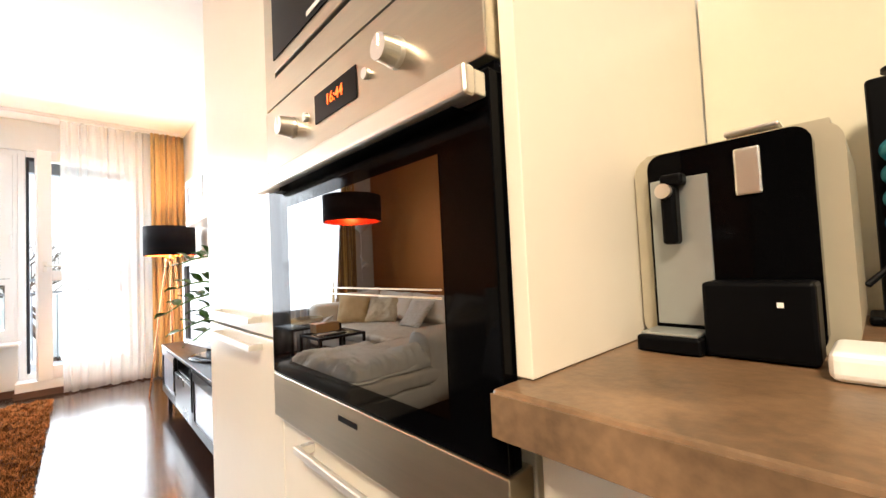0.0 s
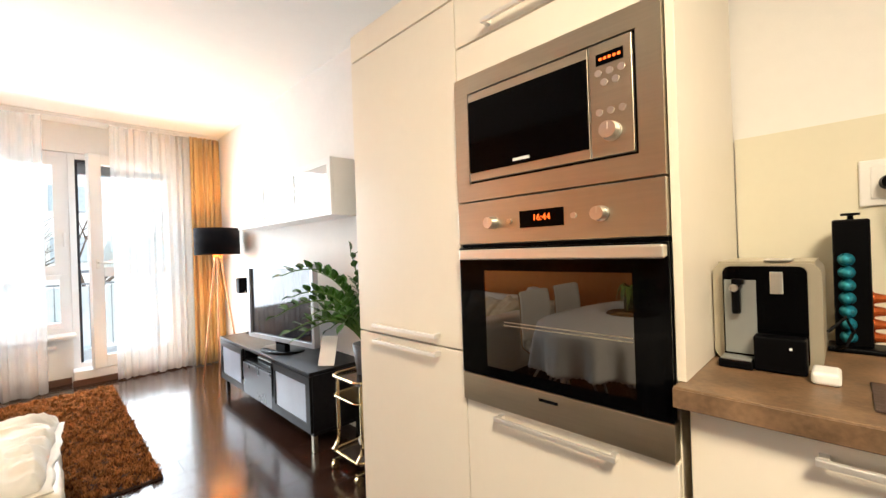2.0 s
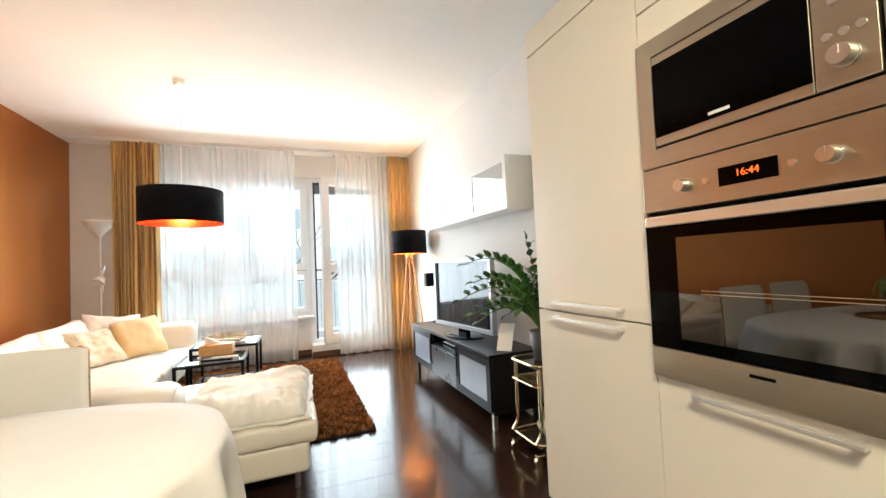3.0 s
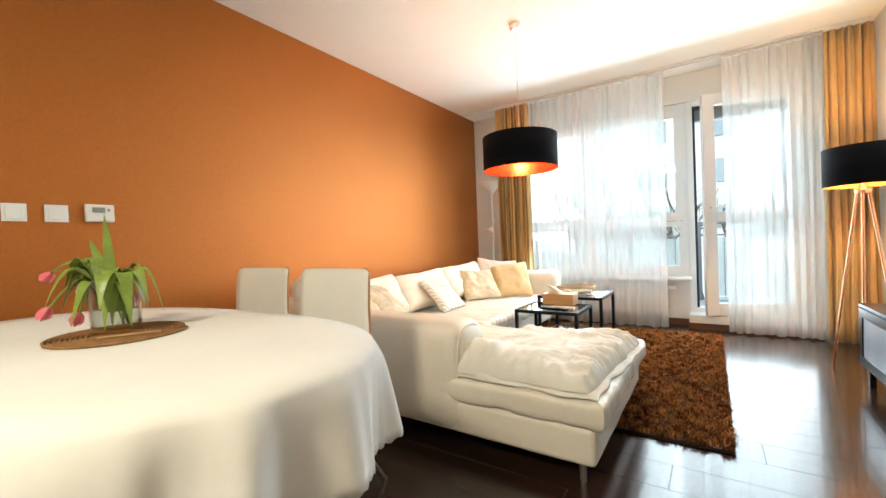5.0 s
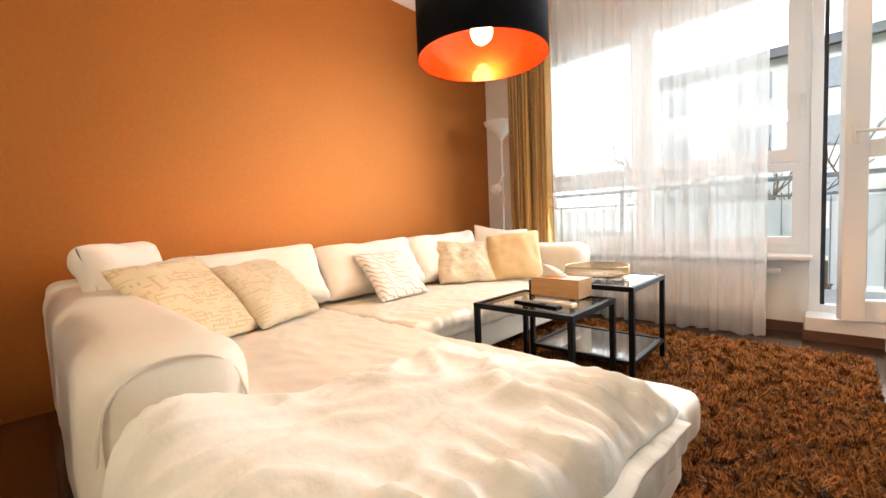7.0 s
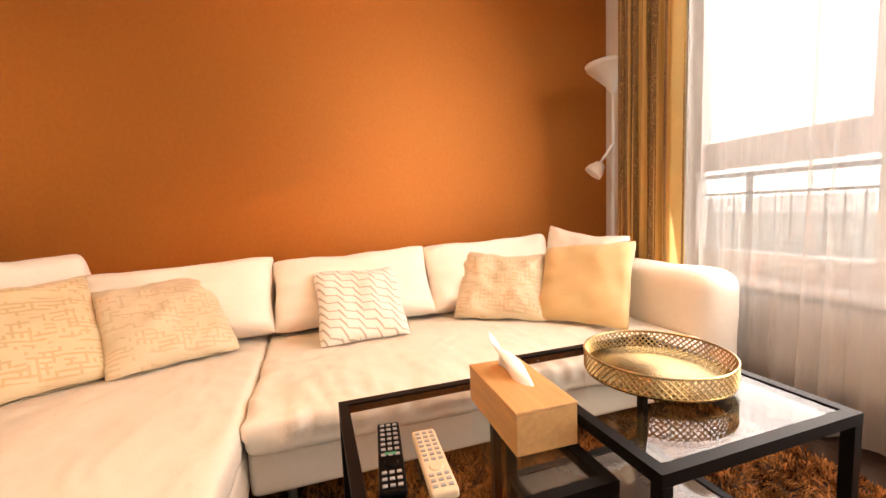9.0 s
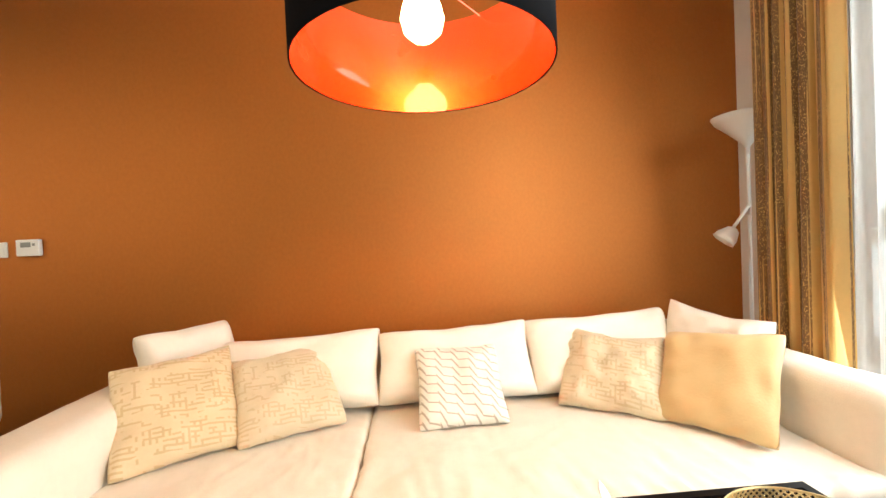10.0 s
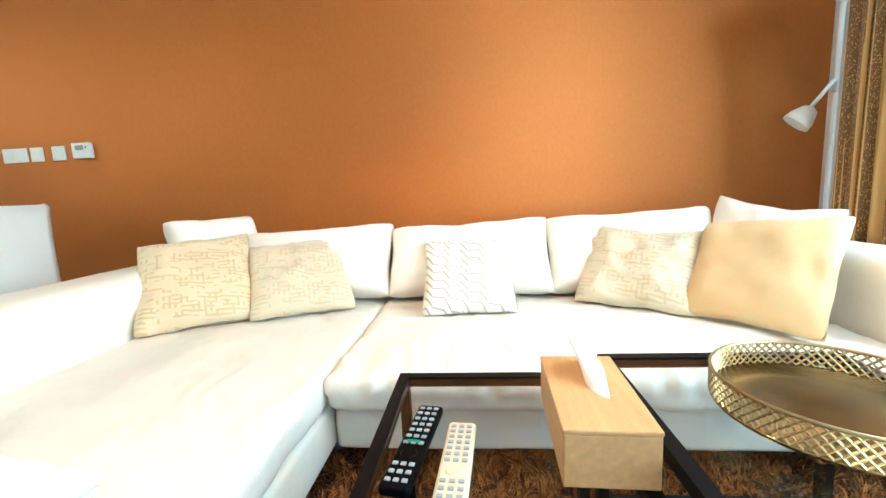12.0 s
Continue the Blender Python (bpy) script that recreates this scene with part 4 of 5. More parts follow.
BG = "sofa back cushions"
for y, sd, hh in ((2.735, 1.0, 0.378), (3.508, 2.0, 0.380), (4.27, 3.0, 0.405)):
    loose("back_cushion", (-2.80, y, SZ + 0.03), 0, 31, 0.80, hh, 0.20, M_CUSHION, "plump white sofa back cushion against the sofa back", "cushion", BG, sd, 7.0, 0.045, 0.012)
loose("back_cushion", (-2.69, 4.70, SZ + 0.012), -62, 15, 0.48, 0.425, 0.18, M_CUSHION, "white square cushion in the sofa corner by the lamp", "cushion", BG, 4.0, 4.2, -0.07, 0.02)
loose("back_cushion", (-2.88, 2.275, SZ + 0.012), 55, 20, 0.44, 0.45, 0.22, M_CUSHION, "white cushion leaning over the sofa arm", "cushion", BG, 6.0, 6.0)
PG = "scatter cushions"
loose("scatter_cushion", (-2.43, 2.43, SZ + 0.018), 33, 44, 0.45, 0.47, 0.13, M_KEY, "gold cushion with broken line pattern", "cushion", PG, 8.0, 3.4, 0.03, 0.015)
loose("scatter_cushion", (-2.58, 2.80, SZ + 0.018), 26, 48, 0.45, 0.46, 0.13, M_KEY2, "pale gold cushion with woven pattern", "cushion", PG, 11.0, 3.2, 0.07, 0.040)
loose("scatter_cushion", (-2.545, 3.51, SZ + 0.018), 2, 45, 0.40, 0.39, 0.10, M_ZIG, "white cushion with grey zigzag lines", "cushion", PG, 14.0)
loose("scatter_cushion", (-2.575, 4.15, SZ + 0.018), -32, 42, 0.46, 0.42, 0.13, M_KEY2, "crumpled pale cushion with silvery pattern", "cushion", PG, 17.0, 3.4, -0.04, 0.040)
loose("scatter_cushion", (-2.35, 4.435, SZ + 0.018), -50, 36, 0.43, 0.43, 0.13, M_CUSH_PLAIN, "plain gold satin cushion", "cushion", PG, 20.0, 3.4, 0.06, 0.0)
th = thing("duvet", (-1.2, 2.4, SZ), "folded ivory duvet lying on the chaise", "duvet")


def duvet_bm(x0, x1, y0, y1, z0, thick, fold, seed, n=64):
    """A flat stuffed cover with gathers along its hem, bunched up in one corner."""
    bm = bmesh.new()
    top, low = [], []
    for i in range(n + 1):
        ra, rb = [], []
        for j in range(n + 1):
            s_, t = math.sin(math.pi / 2 * (2 * i / n - 1)), math.sin(math.pi / 2 * (2 * j / n - 1))
            x, y = (x0 + x1) / 2 + (x1 - x0) / 2 * s_, (y0 + y1) / 2 + (y1 - y0) / 2 * t
            x += 0.020 * noise.noise(Vector((y * 7, seed, 0))) * abs(s_) ** 4 + 0.03 * (t + 1) * max(0, s_) ** 3
            y += 0.026 * noise.noise(Vector((x * 7, seed, 3))) * abs(t) ** 4
            e = max(0.0, 1 - abs(s_) ** 7) ** 0.5 * max(0.0, 1 - abs(t) ** 7) ** 0.5
            dn, dr, df_ = y - y0, x1 - x, y1 - y
            g1 = (1 - abs(noise.noise(Vector((x * 14 + 0.5 * dn, dn * 2.5, seed))))) ** 4
            g2 = (1 - abs(noise.noise(Vector((dr * 2.5, y * 15 + 2 * dr, seed + 4))))) ** 4
            g3 = (1 - abs(noise.noise(Vector((x * 3.2 - y * 2.0, y * 2.4 + x, seed + 9))))) ** 7
            z = thick * e * (1 - 0.30 * (t + 1) / 2)
            z += e * fold * (1.1 * math.exp(-dn / 0.13) * (g1 - 0.4) + 1.2 * math.exp(-dr / 0.09) * (g2 - 0.4) + 0.6 * math.exp(-df_ / 0.08) * (g1 - 0.4) + 0.35 * g3)
            q3 = Vector((x * 7.0 + 0.8 * noise.noise(Vector((x * 5, y * 5, 1))), y * 4.5 + 0.8 * noise.noise(Vector((x * 5, y * 5, 6))), seed + 2))
            z += e * fold * (0.36 * (1 - abs(noise.noise(q3))) ** 3 + 0.10 * (1 - abs(noise.noise(q3 * 2.3))) ** 3 - 0.18)
            z += e * 0.016 * noise.noise(Vector((x * 3, y * 3, seed)))
            z += e * 0.085 * math.exp(-(((x - x0 - 0.05) / 0.16) ** 2 + ((y - y0 - 0.04) / 0.17) ** 2))
            ra.append(bm.verts.new((x, y, z0 + max(z, 0.0) + 0.004)))
            rb.append(bm.verts.new((x, y, z0)))
        top.append(ra)
        low.append(rb)
    for i in range(n):
        for j in range(n):
            bm.faces.new((top[i][j], top[i + 1][j], top[i + 1][j + 1], top[i][j + 1]))
            bm.faces.new((low[i][j], low[i][j + 1], low[i + 1][j + 1], low[i + 1][j]))
    for k in range(n):
        bm.faces.new((top[k + 1][0], top[k][0], low[k][0], low[k + 1][0]))
        bm.faces.new((top[k][n], top[k + 1][n], low[k + 1][n], low[k][n]))
        bm.faces.new((top[0][k], top[0][k + 1], low[0][k + 1], low[0][k]))
        bm.faces.new((top[n][k + 1], top[n][k], low[n][k], low[n][k + 1]))
    return bm


part("cover", duvet_bm(-1.575, -0.965, 1.955, 2.86, SZ + 0.026, 0.085, 0.052, 2.0, 84), M_THROW, th, "", True)
part("hem", duvet_bm(-1.57, -0.938, 1.945, 2.85, SZ + 0.008, 0.017, 0.008, 7.0), M_THROW, th, "thin hem showing below the cover", True)


# ---- coffee tables ----
def frame_bm(x0, x1, y0, y1, z0, z1, w, bm=None):
    bm = box(x0, x1, y0, y0 + w, z0, z1, bm=bm)
    box(x0, x1, y1 - w, y1, z0, z1, bm=bm)
    box(x0, x0 + w, y0 + w, y1 - w, z0, z1, bm=bm)
    return box(x1 - w, x1, y0 + w, y1 - w, z0, z1, bm=bm)


def coffee_table(x0, x1, y0, y1, h, label, shelf):
    e = thing("coffee_table", ((x0 + x1) / 2, (y0 + y1) / 2, 0), label, "coffee table", "nesting coffee tables")
    w = 0.024
    for x in (x0, x1 - w):
        for y in (y0, y1 - w):
            part("leg", box(x, x + w, y, y + w, 0.014, h - 0.0245, 0.001), M_BLKMETAL, e)
    part("top_frame", frame_bm(x0, x1, y0, y1, h - 0.024, h, w), M_BLKMETAL, e)
    part("glass_top", box(x0 + w + 0.001, x1 - w - 0.001, y0 + w + 0.001, y1 - w - 0.001, h - 0.010, h - 0.003), M_GLASS, e, "clear glass plate")
    if shelf:
        part("lower_frame", frame_bm(x0 + 0.001, x1 - 0.001, y0 + 0.001, y1 - 0.001, 0.11, 0.13, w), M_BLKMETAL, e)
        part("shelf", box(x0 + w + 0.001, x1 - w - 0.001, y0 + w + 0.001, y1 - w - 0.001, 0.118, 0.126), M_SMOKE, e, "dark glass shelf")
    return e


coffee_table(-1.865, -1.310, 3.815, 4.325, 0.485, "taller black steel coffee table with clear glass top", True)
coffee_table(-1.885, -1.385, 3.350, 3.800, 0.432, "lower black steel coffee table with glass top", False)

tb = local("tissue_box", pose(-1.632, 3.735, 0.4335, 0, 0, -2), "light wooden tissue box on the low table", "tissue box")
part("box_body", box(-0.130, 0.130, -0.068, 0.068, 0, 0.083, 0.002), M_WOODBOX, tb)
part("lid", box(-0.131, 0.131, -0.069, 0.069, 0.0835, 0.091, 0.002), M_WOODBOX, tb)


def tissue(u, v):
    a = (u - 0.5) * 2
    return Vector((-0.03 + 0.075 * a + 0.02 * v * math.sin(4 * v), 0.012 * math.sin(7 * u + 3 * v) * (0.4 + v) + 0.02 * v * a, 0.088 + 0.055 * v * (1 - 0.55 * a) - 0.03 * max(0, a) * v))


part("tissue", grid(tissue, 20, 10), M_PAPER, tb, "white paper tissue pulled up", True).modifiers.new("thickness", "SOLIDIFY").thickness = 0.002

TX, TY, TZ, TR = -1.600, 4.103, 0.4855, 0.167
ty = thing("tray", (TX, TY, TZ), "round brass tray with pierced lattice rim", "tray")
part("plate", lathe([(0, 0.018), (TR - 0.004, 0.018), (TR, 0.020), (TR, 0.012), (TR - 0.004, 0.010), (0, 0.010)], (TX, TY, TZ), 64), M_PATINA, ty, "", True)
part("top_ring", tube([(TX + TR * math.cos(a), TY + TR * math.sin(a), TZ + 0.062) for a in (2 * math.pi * k / 64 for k in range(64))], 0.0028, 6, close=True), M_TRAY, ty)
lat = bmesh.new()
NL = 72
for k in range(NL):
    a0, a1 = 2 * math.pi * k / NL, 2 * math.pi * (k + 1) / NL
    p = lambda a, z: (TX + TR * math.cos(a), TY + TR * math.sin(a), TZ + z)
    for z0, z1 in ((0.018, 0.033), (0.033, 0.048), (0.048, 0.062)):
        rod(p(a0, z0), p(a1, z1), 0.0020, n=4, bm=lat)
        rod(p(a0, z1), p(a1, z0), 0.0020, n=4, bm=lat)
part("lattice_rim", lat, M_TRAY, ty)
for k in range(4):
    a = math.pi / 4 + k * math.pi / 2
    part("foot", lathe([(0, 0), (0.007, 0.002), (0.008, 0.006), (0.005, 0.011)], (TX + 0.15 * math.cos(a), TY + 0.15 * math.sin(a), TZ), 12), M_GOLD, ty)


def remote(x, y, rz, material, btn, w, ln, label, lit):
    e = local("remote_control", pose(x, y, 0.4325, 0, 0, rz), label, "remote control", "remote controls")
    part("case", box(-ln / 2, ln / 2, -w / 2, w / 2, 0, 0.018, 0.006, seg=3), material, e)
    me = mesh_of("button", box(-0.0035, 0.0035, -0.0045, 0.0045, 0, 0.003, 0.001), btn)
    for r in range(12):
        for c in range(3 if r not in (7, 8) else 0):
            o = new("button", me)
            o.parent = e
            o.location = (-ln / 2 + 0.016 + r * (ln - 0.032) / 11, (c - 1) * w * 0.28, 0.0175)
    part("pad", lathe([(0, 0.020), (0.012, 0.020), (0.014, 0.0178)], (-ln / 2 + 0.016 + 7.5 * (ln - 0.032) / 11, 0, 0), 20), material, e)
    if lit:
        xg = -ln / 2 + 0.016 + 5.9 * (ln - 0.032) / 11
        part("key_bar", box(xg - 0.004, xg + 0.003, -0.012, 0.012, 0.0175, 0.0212, 0.001), lit, e, "green key")
    return e


remote(-1.590, 3.432, -8, M_BLACK, M_BTN, 0.048, 0.23, "black television remote on the glass table", M_GREENBTN)
remote(-1.545, 3.505, -4, M_REMOTE, M_BTN, 0.050, 0.20, "cream remote control on the glass table", None)

# ---- rug ----
rug = thing("rug", (-1.4, 3.7, 0), "deep-pile brown shag rug on dark floor", "rug")
RX0, RX1, RY0, RY1 = -2.35, -0.485, 2.525, 4.915
part("backing", box(RX0, RX1, RY0, RY1, 0.001, 0.012), M_RUGBASE, rug)
rg = np.random.default_rng(4)
NB = 120000
px, py = rg.uniform(RX0, RX1, NB), rg.uniform(RY0, RY1, NB)
ang, lean, hgt, wid = rg.uniform(-1.1, 1.1, NB), rg.uniform(0.006, 0.034, NB), rg.uniform(0.014, 0.036, NB), rg.uniform(0.0012, 0.0030, NB)
wav = 2.6 * np.sin(px * 31 + 2 * np.sin(py * 23)) + 2.2 * np.sin(py * 37 + 2 * np.sin(px * 19))
hgt *= 0.7 + 0.45 * np.sin(px * 43 + 3 * np.sin(py * 29)) * np.sin(py * 47)
dx, dy = np.cos(ang + wav), np.sin(ang + wav)
ox, oy = -dy * wid, dx * wid
z0 = np.full(NB, 0.011)
vt = np.stack([np.stack([px - ox, py - oy, z0], 1), np.stack([px + ox, py + oy, z0], 1),
               np.stack([px + ox * 0.9 + dx * lean * 0.5, py + oy * 0.9 + dy * lean * 0.5, z0 + hgt * 0.7], 1),
               np.stack([px - ox * 0.9 + dx * lean * 0.5, py - oy * 0.9 + dy * lean * 0.5, z0 + hgt * 0.7], 1),
               np.stack([px + dx * lean, py + dy * lean, z0 + hgt], 1)], 1).reshape(-1, 3)
i0 = np.arange(NB) * 5
quads = np.stack([i0, i0 + 1, i0 + 2, i0 + 3], 1).tolist()
tris = np.stack([i0 + 3, i0 + 2, i0 + 4], 1).tolist()
pm = bpy.data.meshes.new("yarn")
pm.from_pydata(vt.tolist(), [], quads + tris)
pm.materials.append(M_RUG)
pile = new("yarn", pm)
pile.parent = rug
pile.matrix_parent_inverse = Matrix.Translation(-OFF[rug.name])
tagged(pile, "shaggy brown yarn pile", "", "", "stuff")

# ---- lamps ----
PX, PY = -1.80, 3.372
pl = thing("pendant_lamp", (PX, PY, H), "black drum pendant lamp with orange copper lining", "pendant lamp")
sh = part("shade", lathe([(0.288, 1.549), (0.291, 1.546), (0.291, 1.808), (0.288, 1.808)], (PX, PY, 0), 72), M_SHADEOUT, pl, "black fabric drum shade", True)
part("lining", lathe([(0.2872, 1.548), (0.2872, 1.807)], (PX, PY, 0), 72), M_SHADEIN, sh, "glossy orange lining", True)
bt = part("bulb", lathe([(0, 1.613), (0.024, 1.618), (0.043, 1.636), (0.050, 1.664), (0.043, 1.694), (0.026, 1.722), (0.016, 1.742)], (PX, PY, 0), 28), M_BULB, pl, "glowing clear globe bulb", True)
bt.visible_shadow = False
part("socket", lathe([(0.019, 1.740), (0.021, 1.746), (0.021, 1.785), (0.006, 1.80), (0.003, 1.82)], (PX, PY, 0), 20), M_BLACK, pl)
spd = bmesh.new()
for k in range(3):
    a = 2 * math.pi * k / 3 + 0.4
    rod((PX, PY, 1.772), (PX + 0.287 * math.cos(a), PY + 0.287 * math.sin(a), 1.800), 0.0018, n=6, bm=spd)
part("spider", spd, M_CHROME, pl)
part("cord", rod((PX, PY, 1.80), (PX, PY, H - 0.04), 0.0022, n=8), M_WHITEPL, pl, "thin white cord")
part("ceiling_rose", lathe([(0, -0.045), (0.030, -0.045), (0.045, -0.035), (0.048, 0.0)], (PX, PY, H - 0.001), 28), M_CHROME, pl)

LX, LY = 0.345, 4.36
fl = thing("floor_lamp", (LX, LY, 0), "tripod floor lamp with black drum shade", "floor lamp")
sh = part("shade", lathe([(0.208, 1.283), (0.211, 1.280), (0.211, 1.552), (0.208, 1.552)], (LX, LY, 0), 48), M_SHADEOUT, fl, "black fabric drum shade", True)
part("lining", lathe([(0.2072, 1.281), (0.2072, 1.551)], (LX, LY, 0), 48), M_SHADEIN2, sh, "orange lining", True)
for a in (200, 320, 80):
    c, s_ = math.cos(radians(a)), math.sin(radians(a))
    part("leg", rod((LX + 0.03 * c, LY + 0.03 * s_, 1.26), (LX + 0.20 * c, LY + 0.20 * s_, 0.0), 0.008, 0.009), M_COPPER, fl, "slim copper leg")
part("hub", lathe([(0, 1.225), (0.04, 1.225), (0.045, 1.25), (0.02, 1.29), (0.012, 1.36), (0, 1.36)], (LX, LY, 0), 20), M_COPPER, fl)
bb2 = part("bulb", lathe([(0, 1.455), (0.02, 1.45), (0.03, 1.43), (0.026, 1.40), (0.014, 1.365)], (LX, LY, 0), 20), M_BULB, fl, "glowing bulb", True)
bb2.visible_shadow = False

tl = thing("torchiere_lamp", (-2.96, 5.16, 0), "white uplighter floor lamp with reading arm", "floor lamp")
part("base", lathe([(0, 0), (0.13, 0), (0.13, 0.018), (0.02, 0.03), (0, 0.03)], (-2.96, 5.16, 0), 32), M_WHITEPL, tl, "", True)
part("pole", rod((-2.96, 5.16, 0.025), (-2.96, 5.16, 1.64), 0.011), M_WHITEPL, tl)
part("bowl", lathe([(0.012, 1.60), (0.035, 1.635), (0.09, 1.69), (0.15, 1.745), (0.165, 1.775), (0.158, 1.775), (0.085, 1.70), (0.03, 1.65), (0, 1.645)], (-2.96, 5.16, 0), 36), M_WHITEPL, tl, "white open glass bowl", True)
arm = part("reading_arm", tube([(-2.95, 5.15, 1.235), (-2.92, 5.13, 1.275), (-2.90, 5.10, 1.270), (-2.900, 5.05, 1.205), (-2.902, 5.015, 1.160)], 0.008), M_WHITEPL, tl, "flexible white arm", True)
hm = lathe([(0.012, 0.055), (0.030, 0.045), (0.052, 0.0), (0.056, -0.03), (0.052, -0.03), (0.030, 0.02), (0, 0.03)], n=28)
bmesh.ops.transform(hm, matrix=Matrix.Translation((-2.905, 4.985, 1.120)) @ pose(0, 0, 0, -38, 18, 0), verts=hm.verts)
part("reading_head", hm, M_WHITEPL, arm, "small white spot head", True)
cb = tube([(-2.945, 5.155, 1.23), (-2.935, 5.14, 1.05), (-2.95, 5.14, 0.9), (-2.955, 5.15, 0.5), (-2.96, 5.15, 0.05)], 0.0025, 6)
box(-2.946, -2.926, 5.132, 5.146, 1.00, 1.06, 0.004, bm=cb)
part("cord", cb, M_WHITEPL, tl)

# ---- television wall ----
tvb = thing("tv_bench", (0.4, 3.0, 0), "black-brown low media bench with framed glass doors", "tv bench")
BX, BW = 0.205, 0.592
part("top", box(BX, X1 - 0.003, 2.10, 3.88, 0.492, 0.515, 0.003), M_DARKWOOD, tvb)
part("bottom", box(BX + 0.02, X1 - 0.003, 2.10, 3.88, 0.115, 0.135), M_DARKWOOD, tvb)
part("back_panel", box(X1 - 0.02, X1 - 0.003, 2.12, 3.86, 0.136, 0.491), M_DARKWOOD, tvb)
for y in (2.10, 2.684, 3.276, 3.860):
    part("divider", box(BX + 0.02, X1 - 0.021, y, y + 0.02, 0.136, 0.491), M_DARKWOOD, tvb)


def framed_door(x, y0, y1, z0, z1, glass, parent, w=0.055, glabel="", pull=1):
    bm = box(x, x + 0.018, y0, y1, z0, z0 + w)
    box(x, x + 0.018, y0, y1, z1 - w, z1, bm=bm)
    box(x, x + 0.018, y0, y0 + w, z0 + w, z1 - w, bm=bm)
    box(x, x + 0.018, y1 - w, y1, z0 + w, z1 - w, bm=bm)
    fr = part("door", bm, parent[1], parent[0])
    if parent[1] is M_DARKWOOD:
        yh = y1 - 0.012 if pull > 0 else y0 + 0.012
        part("handle_strip", box(x - 0.006, x - 0.0003, yh - 0.009, yh + 0.009, z0 + 0.10, z1 - 0.01, 0.001), M_BLACK, fr, "dark upright pull")
    part("pane", box(x + 0.006, x + 0.011, y0 + w - 0.002, y1 - w + 0.002, z0 + w - 0.002, z1 - w + 0.002), glass, fr, glabel)
    return fr


framed_door(BX, 2.104, 2.688, 0.136, 0.488, M_FROST, (tvb, M_DARKWOOD), 0.055, "frosted glass panel")
part("drawer_front", box(BX, BX + 0.018, 2.694, 3.280, 0.136, 0.385, 0.002), M_SATINDARK, tvb, "plain satin dark drawer front")
framed_door(BX, 3.286, 3.876, 0.136, 0.488, M_FROST, (tvb, M_DARKWOOD), 0.055, "frosted glass panel", -1)
part("shelf", box(BX + 0.02, X1 - 0.021, 2.705, 3.275, 0.388, 0.402), M_DARKWOOD, tvb)
for y in (2.13, 3.82):
    for x in (0.235, 0.56):
        part("leg", box(x, x + 0.03, y, y + 0.03, 0, 0.114, 0.002), M_STEEL if x < 0.3 and y < 3 else M_DARKWOOD, tvb)
st = thing("set_top_box", (0.38, 2.95, 0.402), "slim silver set-top box in the bench niche", "set-top box")
part("case", box(0.26, 0.46, 2.80, 3.10, 0.403, 0.443, 0.003), M_TANK, st)
part("front_strip", box(0.2575, 0.2595, 2.81, 3.09, 0.410, 0.436), M_BLACKGLOSS, st)

tv = local("television", pose(0.365, 2.86, 0.516, 0, 0, 8), "black flat television on an oval stand", "television")
part("bezel", pane_frame(-0.46, 0.46, 0.065, 0.665, -0.03, 0.015, 0.03), M_BEZEL, tv, "silver grey bezel").data.transform(pose(0, 0, 0, 0, 0, 90))
part("screen", box(0.004, 0.010, -0.431, 0.431, 0.094, 0.636), M_SCREEN, tv, "dark reflecting screen")
part("back", box(-0.035, -0.0155, -0.40, 0.40, 0.10, 0.62, 0.01), M_BLACK, tv)
tv.matrix_basis = pose(0.365, 2.86, 0.516, 0, 0, 188)
part("neck", box(-0.025, 0.02, -0.06, 0.06, 0.008, 0.064), M_BLACKGLOSS, tv)
part("stand", grid(lambda u, v: Vector((0.13 * v * math.cos(6.2832 * u), 0.23 * v * math.sin(6.2832 * u), 0.012 - 0.010 * v ** 6)), 40, 8, wrap=True), M_BLACKGLOSS, tv, "glossy oval stand", True).modifiers.new("thickness", "SOLIDIFY").thickness = 0.004
WG = "wall cabinets"
for k in range(3):
    y0 = 2.10 + BW * k
    wc = thing("wall_cabinet", (0.5, y0 + 0.3, 1.5), "white wall cabinet with a framed reflecting glass door", "wall cabinet", WG)
    y1 = y0 + BW - 0.003
    part("side", box(0.418, X1 - 0.002, y0, y0 + 0.018, 1.508, 1.89), M_WHITEPL, wc)
    part("side", box(0.418, X1 - 0.002, y1 - 0.018, y1, 1.508, 1.89), M_WHITEPL, wc)
    part("bottom", box(0.418, X1 - 0.002, y0 + 0.019, y1 - 0.019, 1.508, 1.526), M_WHITEPL, wc)
    part("top", box(0.418, X1 - 0.002, y0 + 0.019, y1 - 0.019, 1.872, 1.89), M_WHITEPL, wc)
    part("back_panel", box(X1 - 0.010, X1 - 0.002, y0 + 0.019, y1 - 0.019, 1.527, 1.871), M_WHITEPL, wc)
    framed_door(0.398, y0, y1, 1.508, 1.89, M_CABGLASS, (wc, M_WHITEPL), 0.045, "glass pane with the window reflection in its pale colour")

dk = thing("desk_lamp", (0.47, 3.79, 0.515), "small black lamp on a thin curved stem", "lamp")
part("base", lathe([(0, 0.0), (0.05, 0.0), (0.05, 0.008), (0.0, 0.012)], (0.46, 3.80, 0.516), 24), M_BLACK, dk)
part("stem", tube([(0.46, 3.80, 0.525), (0.455, 3.77, 0.66), (0.450, 3.78, 0.78), (0.445, 3.84, 0.88), (0.44, 3.90, 0.93)], 0.005), M_STEEL, dk)
part("shade", box(0.385, 0.480, 3.875, 3.965, 0.895, 1.045, 0.012, seg=3), M_BLACK, dk)
pf = local("card_stand", pose(0.355, 2.165, 0.5165, 0, 0, 40), "plain white card leaning on a black easel stand", "card stand")
